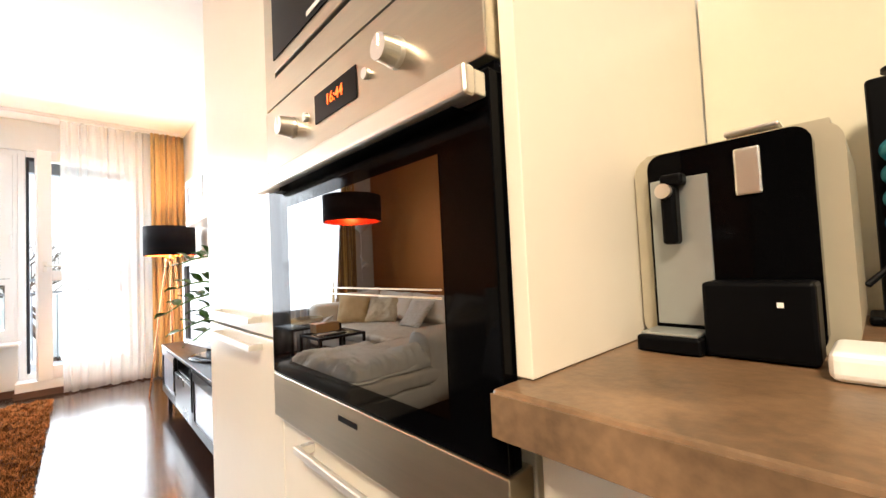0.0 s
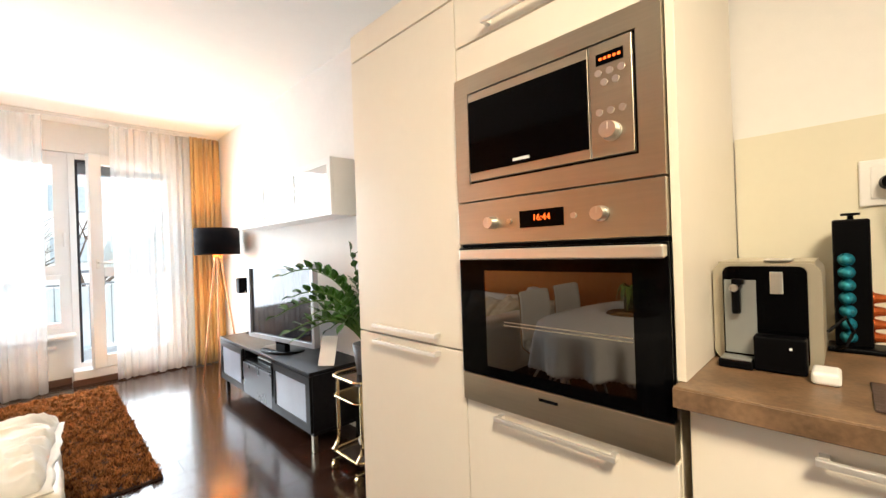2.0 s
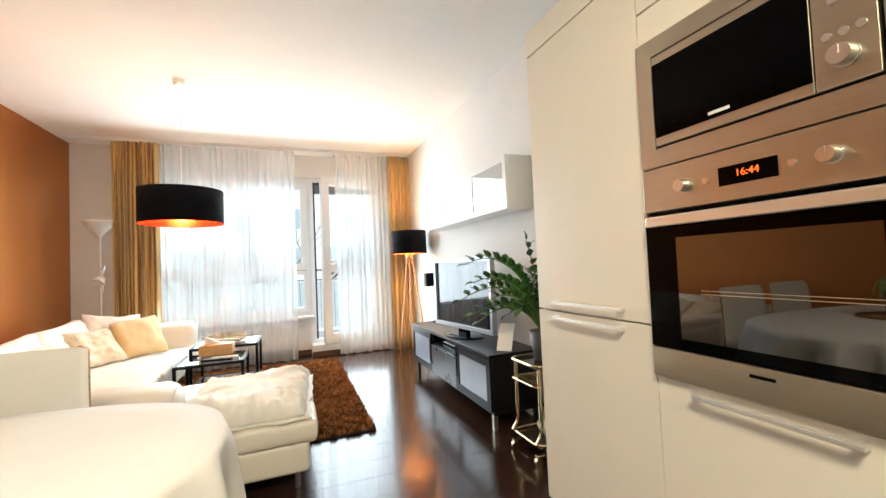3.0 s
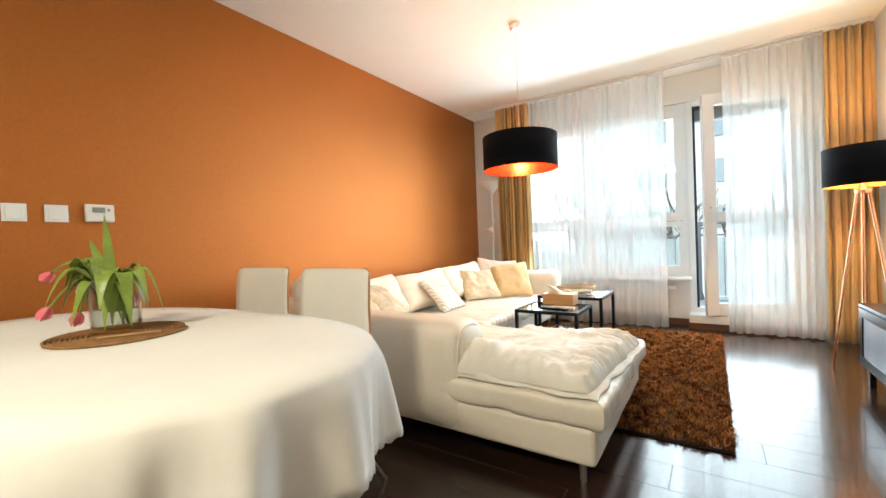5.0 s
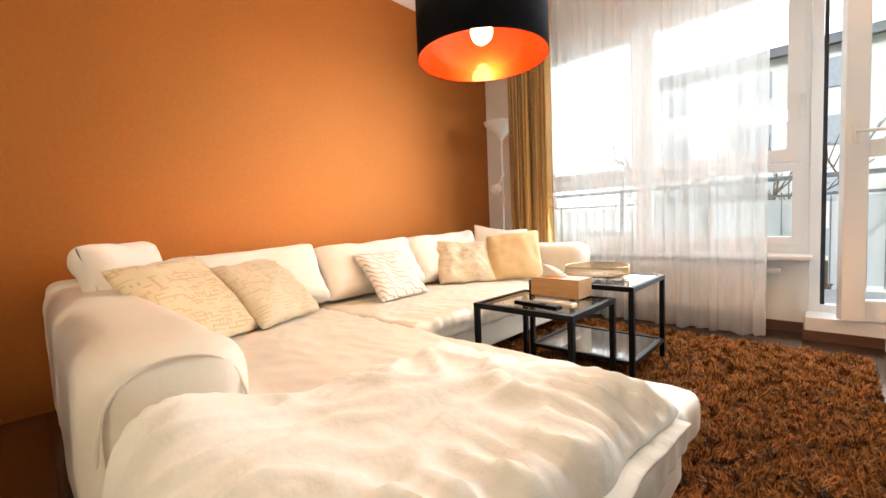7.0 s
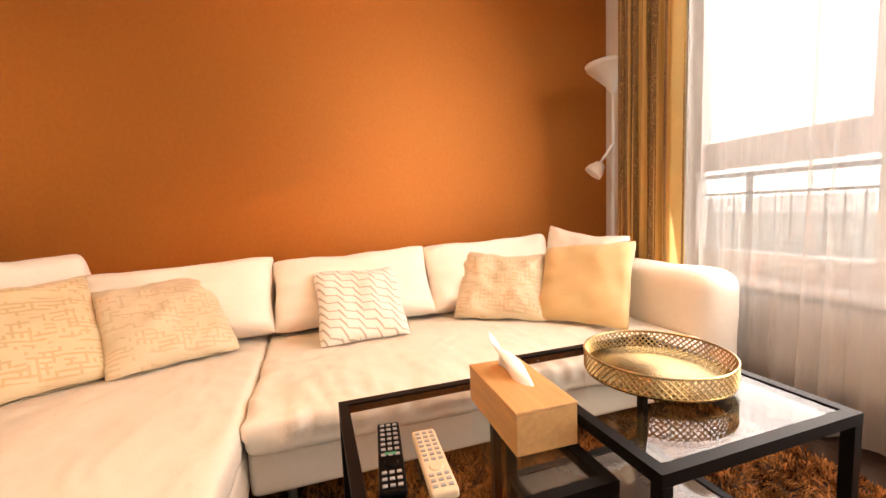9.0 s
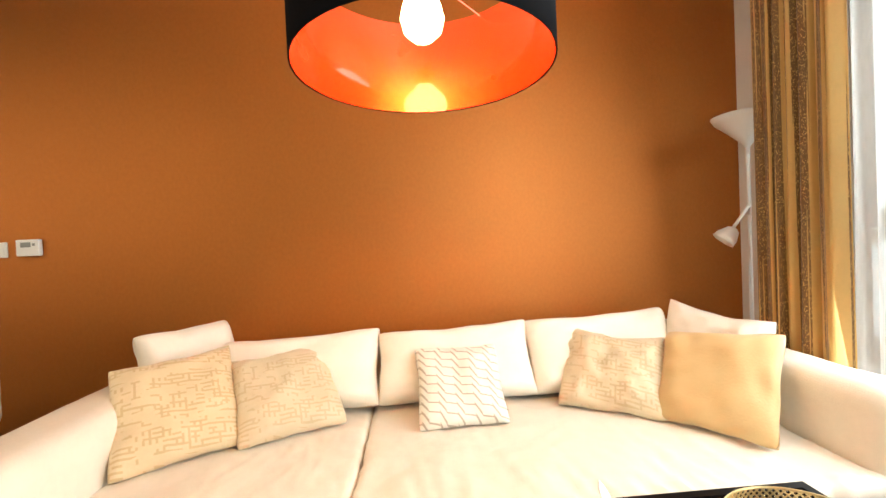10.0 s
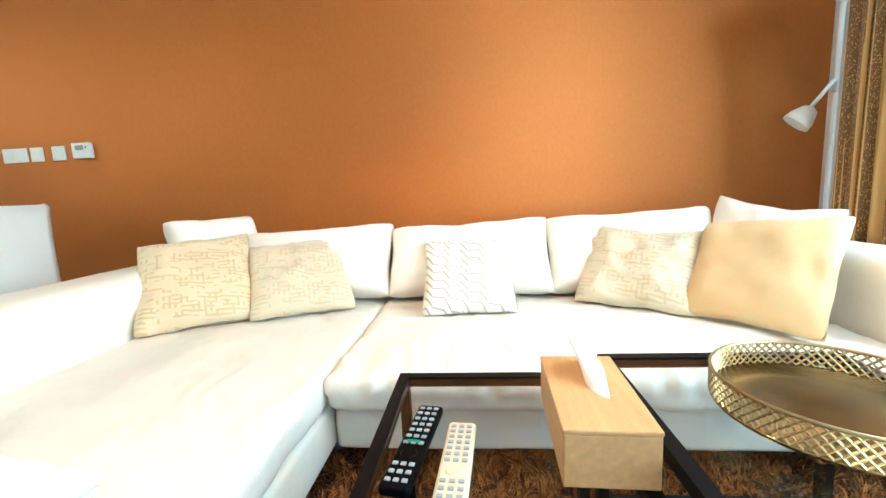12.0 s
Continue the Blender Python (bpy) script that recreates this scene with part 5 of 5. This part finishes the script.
cbm = box(-0.003, 0.003, -0.055, 0.055, 0, 0.20, 0.001)
bmesh.ops.transform(cbm, matrix=pose(0, 0, 0.001, 0, 28, 0), verts=cbm.verts)
part("card", cbm, M_PAPER, pf)
part("easel", tube([(0.082, 0, 0.148), (0.125, 0, 0.006), (0.02, 0, 0.006)], 0.005), M_BLACK, pf)

# ---- bar cart with plant ----
ct = thing("bar_cart", (0.42, 1.74, 0), "gold metal bar cart with glass shelves on castors", "bar cart")
CX0, CX1, CY0, CY1 = 0.235, 0.57, 1.60, 1.885
for x in (CX0 + 0.03, CX1 - 0.03):
    for y in (CY0 + 0.02, CY1 - 0.02):
        part("post", tube([(x, y, 0.53), (x, y, 0.25), (x, y, 0.19), (x - 0.012, y, 0.15), (x - 0.04 if x < 0.4 else x, y, 0.115)], 0.010), M_GOLD, ct)
        cs = part("castor", rod((x - 0.03, y - 0.009, 0.024), (x - 0.03, y + 0.009, 0.024), 0.023, n=20), M_GOLD, ct)
        part("fork", box(x - 0.045, x + 0.008, y - 0.013, y + 0.013, 0.048, 0.062, 0.004), M_GOLD, cs)


def ring_pts(z, r=0.05):
    pts = []
    for cx, cy, a0 in ((CX1 - r, CY1 - r, 0), (CX0 + r, CY1 - r, 90), (CX0 + r, CY0 + r, 180), (CX1 - r, CY0 + r, 270)):
        for k in range(6):
            a = radians(a0 + 18 * k)
            pts.append((cx + r * math.cos(a), cy + r * math.sin(a), z))
    return pts


for z, nm in ((0.545, "top_rail"), (0.43, "wire_rail"), (0.11, "bottom_rail")):
    part(nm, tube(ring_pts(z), 0.008 if z != 0.43 else 0.005, 8, close=True), M_GOLD, ct)
part("top_shelf", box(CX0 + 0.01, CX1 - 0.01, CY0 + 0.01, CY1 - 0.01, 0.528, 0.534, 0.002), M_SMOKE, ct, "dark glass shelf")
part("bottom_shelf", box(CX0 + 0.01, CX1 - 0.01, CY0 + 0.01, CY1 - 0.01, 0.094, 0.100, 0.002), M_SMOKE, ct, "dark glass shelf")
for k in range(9):
    part("wire", rod((CX0, CY0 + 0.03 + 0.028 * k, 0.43), (CX1, CY0 + 0.03 + 0.028 * k, 0.43), 0.002, n=6), M_GOLD, ct)
bo = thing("bowl", (0.40, 1.70, 0.10), "white ceramic bowl on the cart", "bowl")
part("bowl_body", lathe([(0, 0.004), (0.04, 0.0), (0.085, 0.05), (0.095, 0.075), (0.09, 0.075), (0.05, 0.02), (0, 0.015)], (0.40, 1.70, 0.1005), 28), M_WHITEPL, bo, "", True)

pt = thing("potted_plant", (0.42, 1.78, 0.534), "glossy green leafy plant in a grey pot", "plant")
part("pot", lathe([(0, 0), (0.062, 0), (0.085, 0.175), (0.078, 0.175), (0.070, 0.15), (0, 0.15)], (0.42, 1.78, 0.5345), 32), M_POT, pt, "tapered dark grey pot", True)
lm = bmesh.new()
for i in range(7):
    t = i / 6
    w = 0.0235 * math.sin(math.pi * (0.06 + 0.94 * t) ** 0.8) + 0.0004
    for sgn in (-1, 0, 1):
        lm.verts.new((0.072 * t, sgn * w, 0.006 * abs(sgn) + 0.010 * math.sin(2.6 * t)))
lm.verts.ensure_lookup_table()
for i in range(6):
    for j in range(2):
        lm.faces.new([lm.verts[q] for q in (3 * i + j, 3 * i + 3 + j, 3 * i + 4 + j, 3 * i + 1 + j)])
LEAF = mesh_of("leaf", lm, M_LEAF, True)
rnd = random.Random(11)
base = Vector((0.42, 1.78, 0.69))
for end, ctl, n_ in (((0.06, 2.12, 1.13), (0.34, 1.82, 1.30), 10), ((0.0, 2.07, 0.90), (0.28, 1.80, 1.14), 10), ((0.04, 1.97, 0.82), (0.26, 1.80, 0.98), 8),
                     ((0.36, 1.83, 1.27), (0.40, 1.74, 0.95), 10), ((0.44, 1.70, 1.18), (0.46, 1.74, 0.9), 9), ((0.30, 1.62, 1.06), (0.40, 1.66, 1.0), 8),
                     ((0.20, 2.06, 0.98), (0.36, 1.86, 1.10), 9), ((0.50, 2.04, 1.06), (0.46, 1.88, 1.06), 8), ((0.22, 1.70, 0.86), (0.30, 1.72, 0.98), 8), ((0.28, 1.95, 0.80), (0.34, 1.85, 0.92), 7),
                     ((0.02, 1.90, 1.02), (0.26, 1.78, 1.14), 9), ((0.10, 2.02, 0.76), (0.30, 1.85, 0.98), 8), ((0.08, 1.80, 0.92), (0.26, 1.76, 1.02), 8), ((0.16, 1.92, 1.16), (0.36, 1.80, 1.10), 9)):
    end, ctl = Vector(end), Vector(ctl)
    pts = [base * (1 - t) ** 2 + ctl * 2 * t * (1 - t) + end * t * t for t in (k / 10 for k in range(11))]
    part("stem", tube(pts, [0.008 * (1 - 0.75 * k / 10) + 0.001 for k in range(11)], 6), M_STEM, pt)
    for k in range(n_):
        t = 0.26 + 0.74 * k / (n_ - 1)
        f = min(t * 10, 9.999)
        p = pts[int(f)].lerp(pts[int(f) + 1], f - int(f))
        d = (pts[int(f) + 1] - pts[int(f)]).normalized()
        side = d.cross(Vector((0, 0, 1)))
        side = side.normalized() if side.length > 0.05 else Vector((1, 0, 0))
        for sg in ((-1, 1) if k < n_ - 1 else (0,)):
            up = side.cross(d)
            q = (d * (0.55 if sg else 1) + side * sg * 0.75 + up * (0.55 + rnd.uniform(-0.2, 0.25)) * abs(sg)).normalized()
            o = new("leaf", LEAF)
            o.parent = pt
            o.matrix_parent_inverse = Matrix.Translation(-OFF[pt.name])
            sc = rnd.uniform(0.9, 1.25) * (1.0 - 0.25 * t)
            o.matrix_basis = Matrix.Translation(p) @ q.to_track_quat("X", "Z").to_matrix().to_4x4() @ pose(0, 0, 0, rnd.uniform(-25, 25)) @ Matrix.Scale(sc, 4)

# ---- dining ----
DXC, DYC, DA, DB, DTURN = -2.06, 0.800, 0.872, 0.470, radians(5)


def oval(a, b, t, e=2.45):
    c, s_ = math.cos(t), math.sin(t)
    x, y = math.copysign(abs(c) ** (2 / e), c) * a, math.copysign(abs(s_) ** (2 / e), s_) * b
    return x * math.cos(DTURN) - y * math.sin(DTURN), x * math.sin(DTURN) + y * math.cos(DTURN)


dt = thing("dining_table", (DXC, DYC, 0), "oval dining table with steel legs under white cloth", "table")
tt = grid(lambda u, v: Vector((DXC + oval(DA * v, DB * v, 2 * math.pi * u)[0], DYC + oval(DA * v, DB * v, 2 * math.pi * u)[1], 0.722)), 48, 2, wrap=True)
part("tabletop", tt, M_CHAIR, dt).modifiers.new("thickness", "SOLIDIFY").thickness = 0.022
for sx in (-1, 1):
    for sy in (-1, 1):
        part("leg", rod((DXC + sx * 0.62, DYC + sy * 0.26, 0), (DXC + sx * 0.58, DYC + sy * 0.24, 0.721), 0.019), M_CHROME, dt)
tcl = thing("tablecloth", (DXC, DYC, 0.745), "white tablecloth with scalloped hem hanging in folds", "tablecloth")


def cloth(u, v):
    t = 2 * math.pi * u
    if v < 0.4:
        k = v / 0.4
        x, y = oval(DA * k, DB * k, t)
        return Vector((DXC + x, DYC + y, 0.7475))
    k = (v - 0.4) / 0.6
    w_ = math.sin(13 * t + 1.5 * math.sin(3 * t))
    fold = math.copysign(abs(w_) ** 0.8, w_) + 0.4 * math.sin(23 * t + 2) + 0.15 * math.sin(41 * t)
    out = 0.012 * math.sin(min(1, k * 4) * math.pi / 2) + k ** 0.8 * (0.010 + 0.030 * fold)
    x, y = oval(DA + out, DB + out, t)
    drop = 0.235 + 0.012 * math.sin(5 * t) + 0.011 * abs(math.sin(62 * t)) * max(0.0, (k - 0.85) / 0.15)
    return Vector((DXC + x, DYC + y, 0.7475 - drop * k - 0.004 * min(1, 8 * k)))


cl = part("cloth", grid(cloth, 420, 20, wrap=True), M_CLOTH, tcl, "", True)
cl.modifiers.new("thickness", "SOLIDIFY").thickness = 0.0015
MX, MY = -2.07, 0.825
pm_ = thing("place_mat", (MX, MY, 0.748), "round woven brown place mat", "place mat")
sp = [(MX + r * math.cos(a), MY + r * math.sin(a), 0.7545) for a, r in ((0.28 * k, 0.004 + 0.172 * k / 340) for k in range(341))]
part("coil", tube(sp, 0.0048, 6), M_MAT, pm_, "", True)
kn = thing("letter_opener", (-1.96, 0.80, 0.76), "slim wooden stick on the mat", "stick")
part("blade", rod((-2.00, 0.75, 0.7625), (-1.93, 0.88, 0.7625), 0.003, n=8), M_WOODBOX, kn)
VX, VY, VZ = -2.095, 0.825, 0.7600
vs = thing("glass_vase", (VX, VY, VZ), "clear glass cylinder vase with water", "vase")
part("wall", lathe([(0, 0.0), (0.062, 0.0), (0.064, 0.003), (0.066, 0.178), (0.0635, 0.178), (0.061, 0.016), (0, 0.016)], (VX, VY, VZ), 40), M_GLASS, vs, "", True)
part("water", lathe([(0, 0.0165), (0.0600, 0.0165), (0.0608, 0.085), (0, 0.085)], (VX, VY, VZ), 40), M_WATER, vs, "", True)
tlp = thing("tulip_bunch", (VX, VY, VZ + 0.015), "drooping pink tulips with fresh green leaves", "flowers")
rnd = random.Random(5)
petal = bmesh.new()
for k in range(6):
    a = math.pi / 3 * k
    r0 = 0.012 if k % 2 else 0.015
    g = [[petal.verts.new((math.cos(a + da * w) * (r0 * math.sin(0.3 + 2.3 * t)), math.sin(a + da * w) * (r0 * math.sin(0.3 + 2.3 * t)), 0.045 * t)) for da in (-0.6, 0, 0.6)] for t, w in ((0, 0.6), (0.3, 1), (0.65, 1), (1, 0.25))]
    for i in range(3):
        for j in range(2):
            petal.faces.new((g[i][j], g[i][j + 1], g[i + 1][j + 1], g[i + 1][j]))
BLOOM = mesh_of("blossom", petal, M_PETAL, True)
for ex, ey, ez in ((-0.24, -0.09, 0.185), (-0.20, -0.02, 0.14), (-0.14, -0.12, 0.085), (-0.15, -0.05, 0.055), (-0.11, 0.07, 0.10)):
    a = Vector((VX + rnd.uniform(-0.03, 0.03), VY + rnd.uniform(-0.03, 0.03), VZ + 0.02))
    b = Vector((VX + ex * 0.25, VY + ey * 0.25, VZ + 0.25 + ez * 0.3))
    c = Vector((VX + ex, VY + ey, VZ + ez))
    pts = [a * (1 - t) ** 2 + b * 2 * t * (1 - t) + c * t * t for t in (k / 8 for k in range(9))]
    part("stem", tube(pts, 0.0032, 6), M_TULIPLEAF, tlp)
    o = new("blossom", BLOOM)
    o.parent = tlp
    o.matrix_parent_inverse = Matrix.Translation(-OFF[tlp.name])
    dd = (pts[-1] - pts[-2]).normalized()
    o.matrix_basis = Matrix.Translation(c) @ dd.to_track_quat("Z", "Y").to_matrix().to_4x4() @ Matrix.Diagonal((1.35, 1.35, 1.1, 1))
# leaves: some upright and fanning to one side, the rest hanging limp over the rim
LEAVES = [(175, 0.09, 0.37, 0.02), (180, 0.21, 0.275, 0.03), (186, 0.15, 0.29, 0.04), (200, 0.20, 0.15, 0.09), (170, 0.22, 0.19, 0.06)]
LEAVES += [(rnd.uniform(-70, 60), rnd.uniform(0.085, 0.13), rnd.uniform(0.02, 0.10), rnd.uniform(0.15, 0.20)) for _ in range(13)]
LEAVES += [(rnd.uniform(190, 320), rnd.uniform(0.10, 0.17), rnd.uniform(0.05, 0.14), rnd.uniform(0.12, 0.19)) for _ in range(13)]
for deg, far, high, arch in LEAVES:
    a = radians(deg)
    tip = Vector((VX + far * math.cos(a), VY + far * math.sin(a), VZ + high))
    st0 = Vector((VX + 0.025 * math.cos(a), VY + 0.025 * math.sin(a), VZ + 0.06))
    midp = st0.lerp(tip, 0.45) + Vector((0, 0, arch * 1.35))
    lf = bmesh.new()
    rows = []
    for i in range(9):
        t = i / 8
        p = st0 * (1 - t) ** 2 + midp * 2 * t * (1 - t) + tip * t * t
        w = (0.014 if high > 0.25 else 0.025) * math.sin(math.pi * (0.10 + 0.90 * t) ** 0.9) + 0.0005
        sd = Vector((-math.sin(a), math.cos(a), 0))
        rows.append([lf.verts.new(p - sd * w + Vector((0, 0, w * 0.4))), lf.verts.new(p), lf.verts.new(p + sd * w + Vector((0, 0, w * 0.4)))])
    for i in range(8):
        for j in range(2):
            lf.faces.new((rows[i][j], rows[i][j + 1], rows[i + 1][j + 1], rows[i + 1][j]))
    part("leaf", lf, M_TULIPLEAF, tlp, "", True)


def dining_chair(m):
    e = local("dining_chair", m, "cream lacquered shell chair on slim chrome legs", "chair", "dining chairs")
    ctl = [(-0.42, 0.448), (-0.36, 0.455), (-0.24, 0.446), (-0.12, 0.440), (-0.045, 0.446), (0.008, 0.476), (0.030, 0.535), (0.036, 0.63), (0.040, 0.74), (0.050, 0.85), (0.064, 0.898)]

    def bend(v):
        """A smooth curve through the profile's points, v in 0..1."""
        k = v * (len(ctl) - 1)
        i = min(int(k), len(ctl) - 2)
        p = [Vector(ctl[max(0, min(len(ctl) - 1, i + j))]) for j in (-1, 0, 1, 2)]
        t = k - i
        return 0.5 * (2 * p[1] + (p[2] - p[0]) * t + (2 * p[0] - 5 * p[1] + 4 * p[2] - p[3]) * t ** 2 + (3 * p[1] - p[0] - 3 * p[2] + p[3]) * t ** 3)

    def shell(u, v):
        y, z = bend(v)
        s_ = 2 * u - 1
        w = 0.222 - 0.016 * max(0.0, (v - 0.55) / 0.45) - 0.012 * max(0.0, (0.3 - v) / 0.3)
        edge = 0.030 * (max(0.0, (v - 0.955) / 0.045) ** 2 + max(0.0, (0.05 - v) / 0.05) ** 2)
        return Vector((s_ * (w - edge * abs(s_) ** 3), y - 0.016 * s_ * s_ * (v > 0.5) * min(1, (v - 0.5) * 8), z))
    ob = part("shell", grid(shell, 14, 72), [M_CHAIR, M_PLY], e, "cream shell with brown plywood edge", True)
    md = ob.modifiers.new("thickness", "SOLIDIFY")
    md.thickness, md.material_offset_rim = 0.012, 1
    part("seat_pad", soft_box(-0.19, 0.19, -0.38, -0.035, 0.452, 0.474, 0.011, 0.004), M_SEATPAD, e, "thin grey seat pad")
    for sx in (-1, 1):
        part("leg", rod((sx * 0.12, -0.14, 0.425), (sx * 0.20, 0.10, 0.0), 0.010), M_CHROME, e)
        part("leg", rod((sx * 0.12, -0.26, 0.425), (sx * 0.20, -0.42, 0.0), 0.010), M_CHROME, e)
    part("bracket", box(-0.14, 0.14, -0.28, -0.12, 0.420, 0.431, 0.003), M_CHROME, e)
    return e


ch = dining_chair(pose(-1.925, 1.50, 0, 0, 0, 1))
copy_thing(ch, pose(-2.483, 1.515, 0, 0, 0, 2))

# ---- orange wall fittings and corridor ----
for y0, y1, nm in ((0.584, 0.752, "double"), (0.776, 0.862, "single"), (0.924, 1.014, "single")):
    e = thing("light_switch", (X0, y0, 1.22), "white plastic %s light switch on the wall" % nm, "switch", "wall switches")
    part("plate", box(X0 + 0.0005, X0 + 0.009, y0, y1, 1.175, 1.262, 0.002), M_WHITEPL, e)
    n = 2 if nm == "double" else 1
    for k in range(n):
        w = (y1 - y0) / n
        part("rocker", box(X0 + 0.0092, X0 + 0.013, y0 + w * k + 0.012, y0 + w * (k + 1) - 0.012, 1.187, 1.250, 0.002), M_WHITEPL, e)
e = thing("thermostat", (X0, 1.14, 1.22), "white wall thermostat with grey display", "thermostat")
part("case", box(X0 + 0.0005, X0 + 0.028, 1.078, 1.202, 1.178, 1.272, 0.006, seg=3), M_WHITEPL, e)
part("display", box(X0 + 0.0282, X0 + 0.0295, 1.105, 1.160, 1.228, 1.256), M_TANK, e)
part("button", box(X0 + 0.0282, X0 + 0.031, 1.170, 1.182, 1.235, 1.250, 0.001), M_BTN, e)
gd = thing("door_2", (-4.47, -0.54, 0), "greenish glass door in a pale frame", "door", "", "structure")
part("frame", box(-4.50, -4.395, -0.979, -0.92, 0, 2.118), M_STEEL, gd)
part("frame", box(-4.50, -4.395, -0.16, -0.101, 0, 2.118), M_STEEL, gd)
part("frame", box(-4.50, -4.395, -0.919, -0.161, 2.06, 2.118), M_STEEL, gd)
part("leaf", box(-4.47, -4.45, -0.918, -0.162, 0.005, 2.058), M_GREENGLASS, gd)

# ---- laminate planks, laid across the room ----
PL, PW = 1.285, 0.196
rows_n = int((Y1 + 0.2 - (Y0 - 0.2)) / PW)
PLANKS = {}
for r in range(rows_n):
    x, y = -5.2 - PL * ((0.37 * r) % 1.0), Y0 - 0.2 + PW * r
    while x < X1 + 0.2:
        x0, x1 = max(x, -5.2), min(x + PL, X1 + 0.2)
        x += PL
        if x1 - x0 < 0.02:
            continue
        key = round(x1 - x0, 3)
        if key not in PLANKS:
            PLANKS[key] = mesh_of("plank", box(0.0004, key - 0.0004, 0.0004, PW - 0.0004, -0.0098, 0, 0.0008, seg=1), M_FLOOR)
        o = new("plank", PLANKS[key])
        o.parent = floor_ob
        o.location = (x0, y, 0)
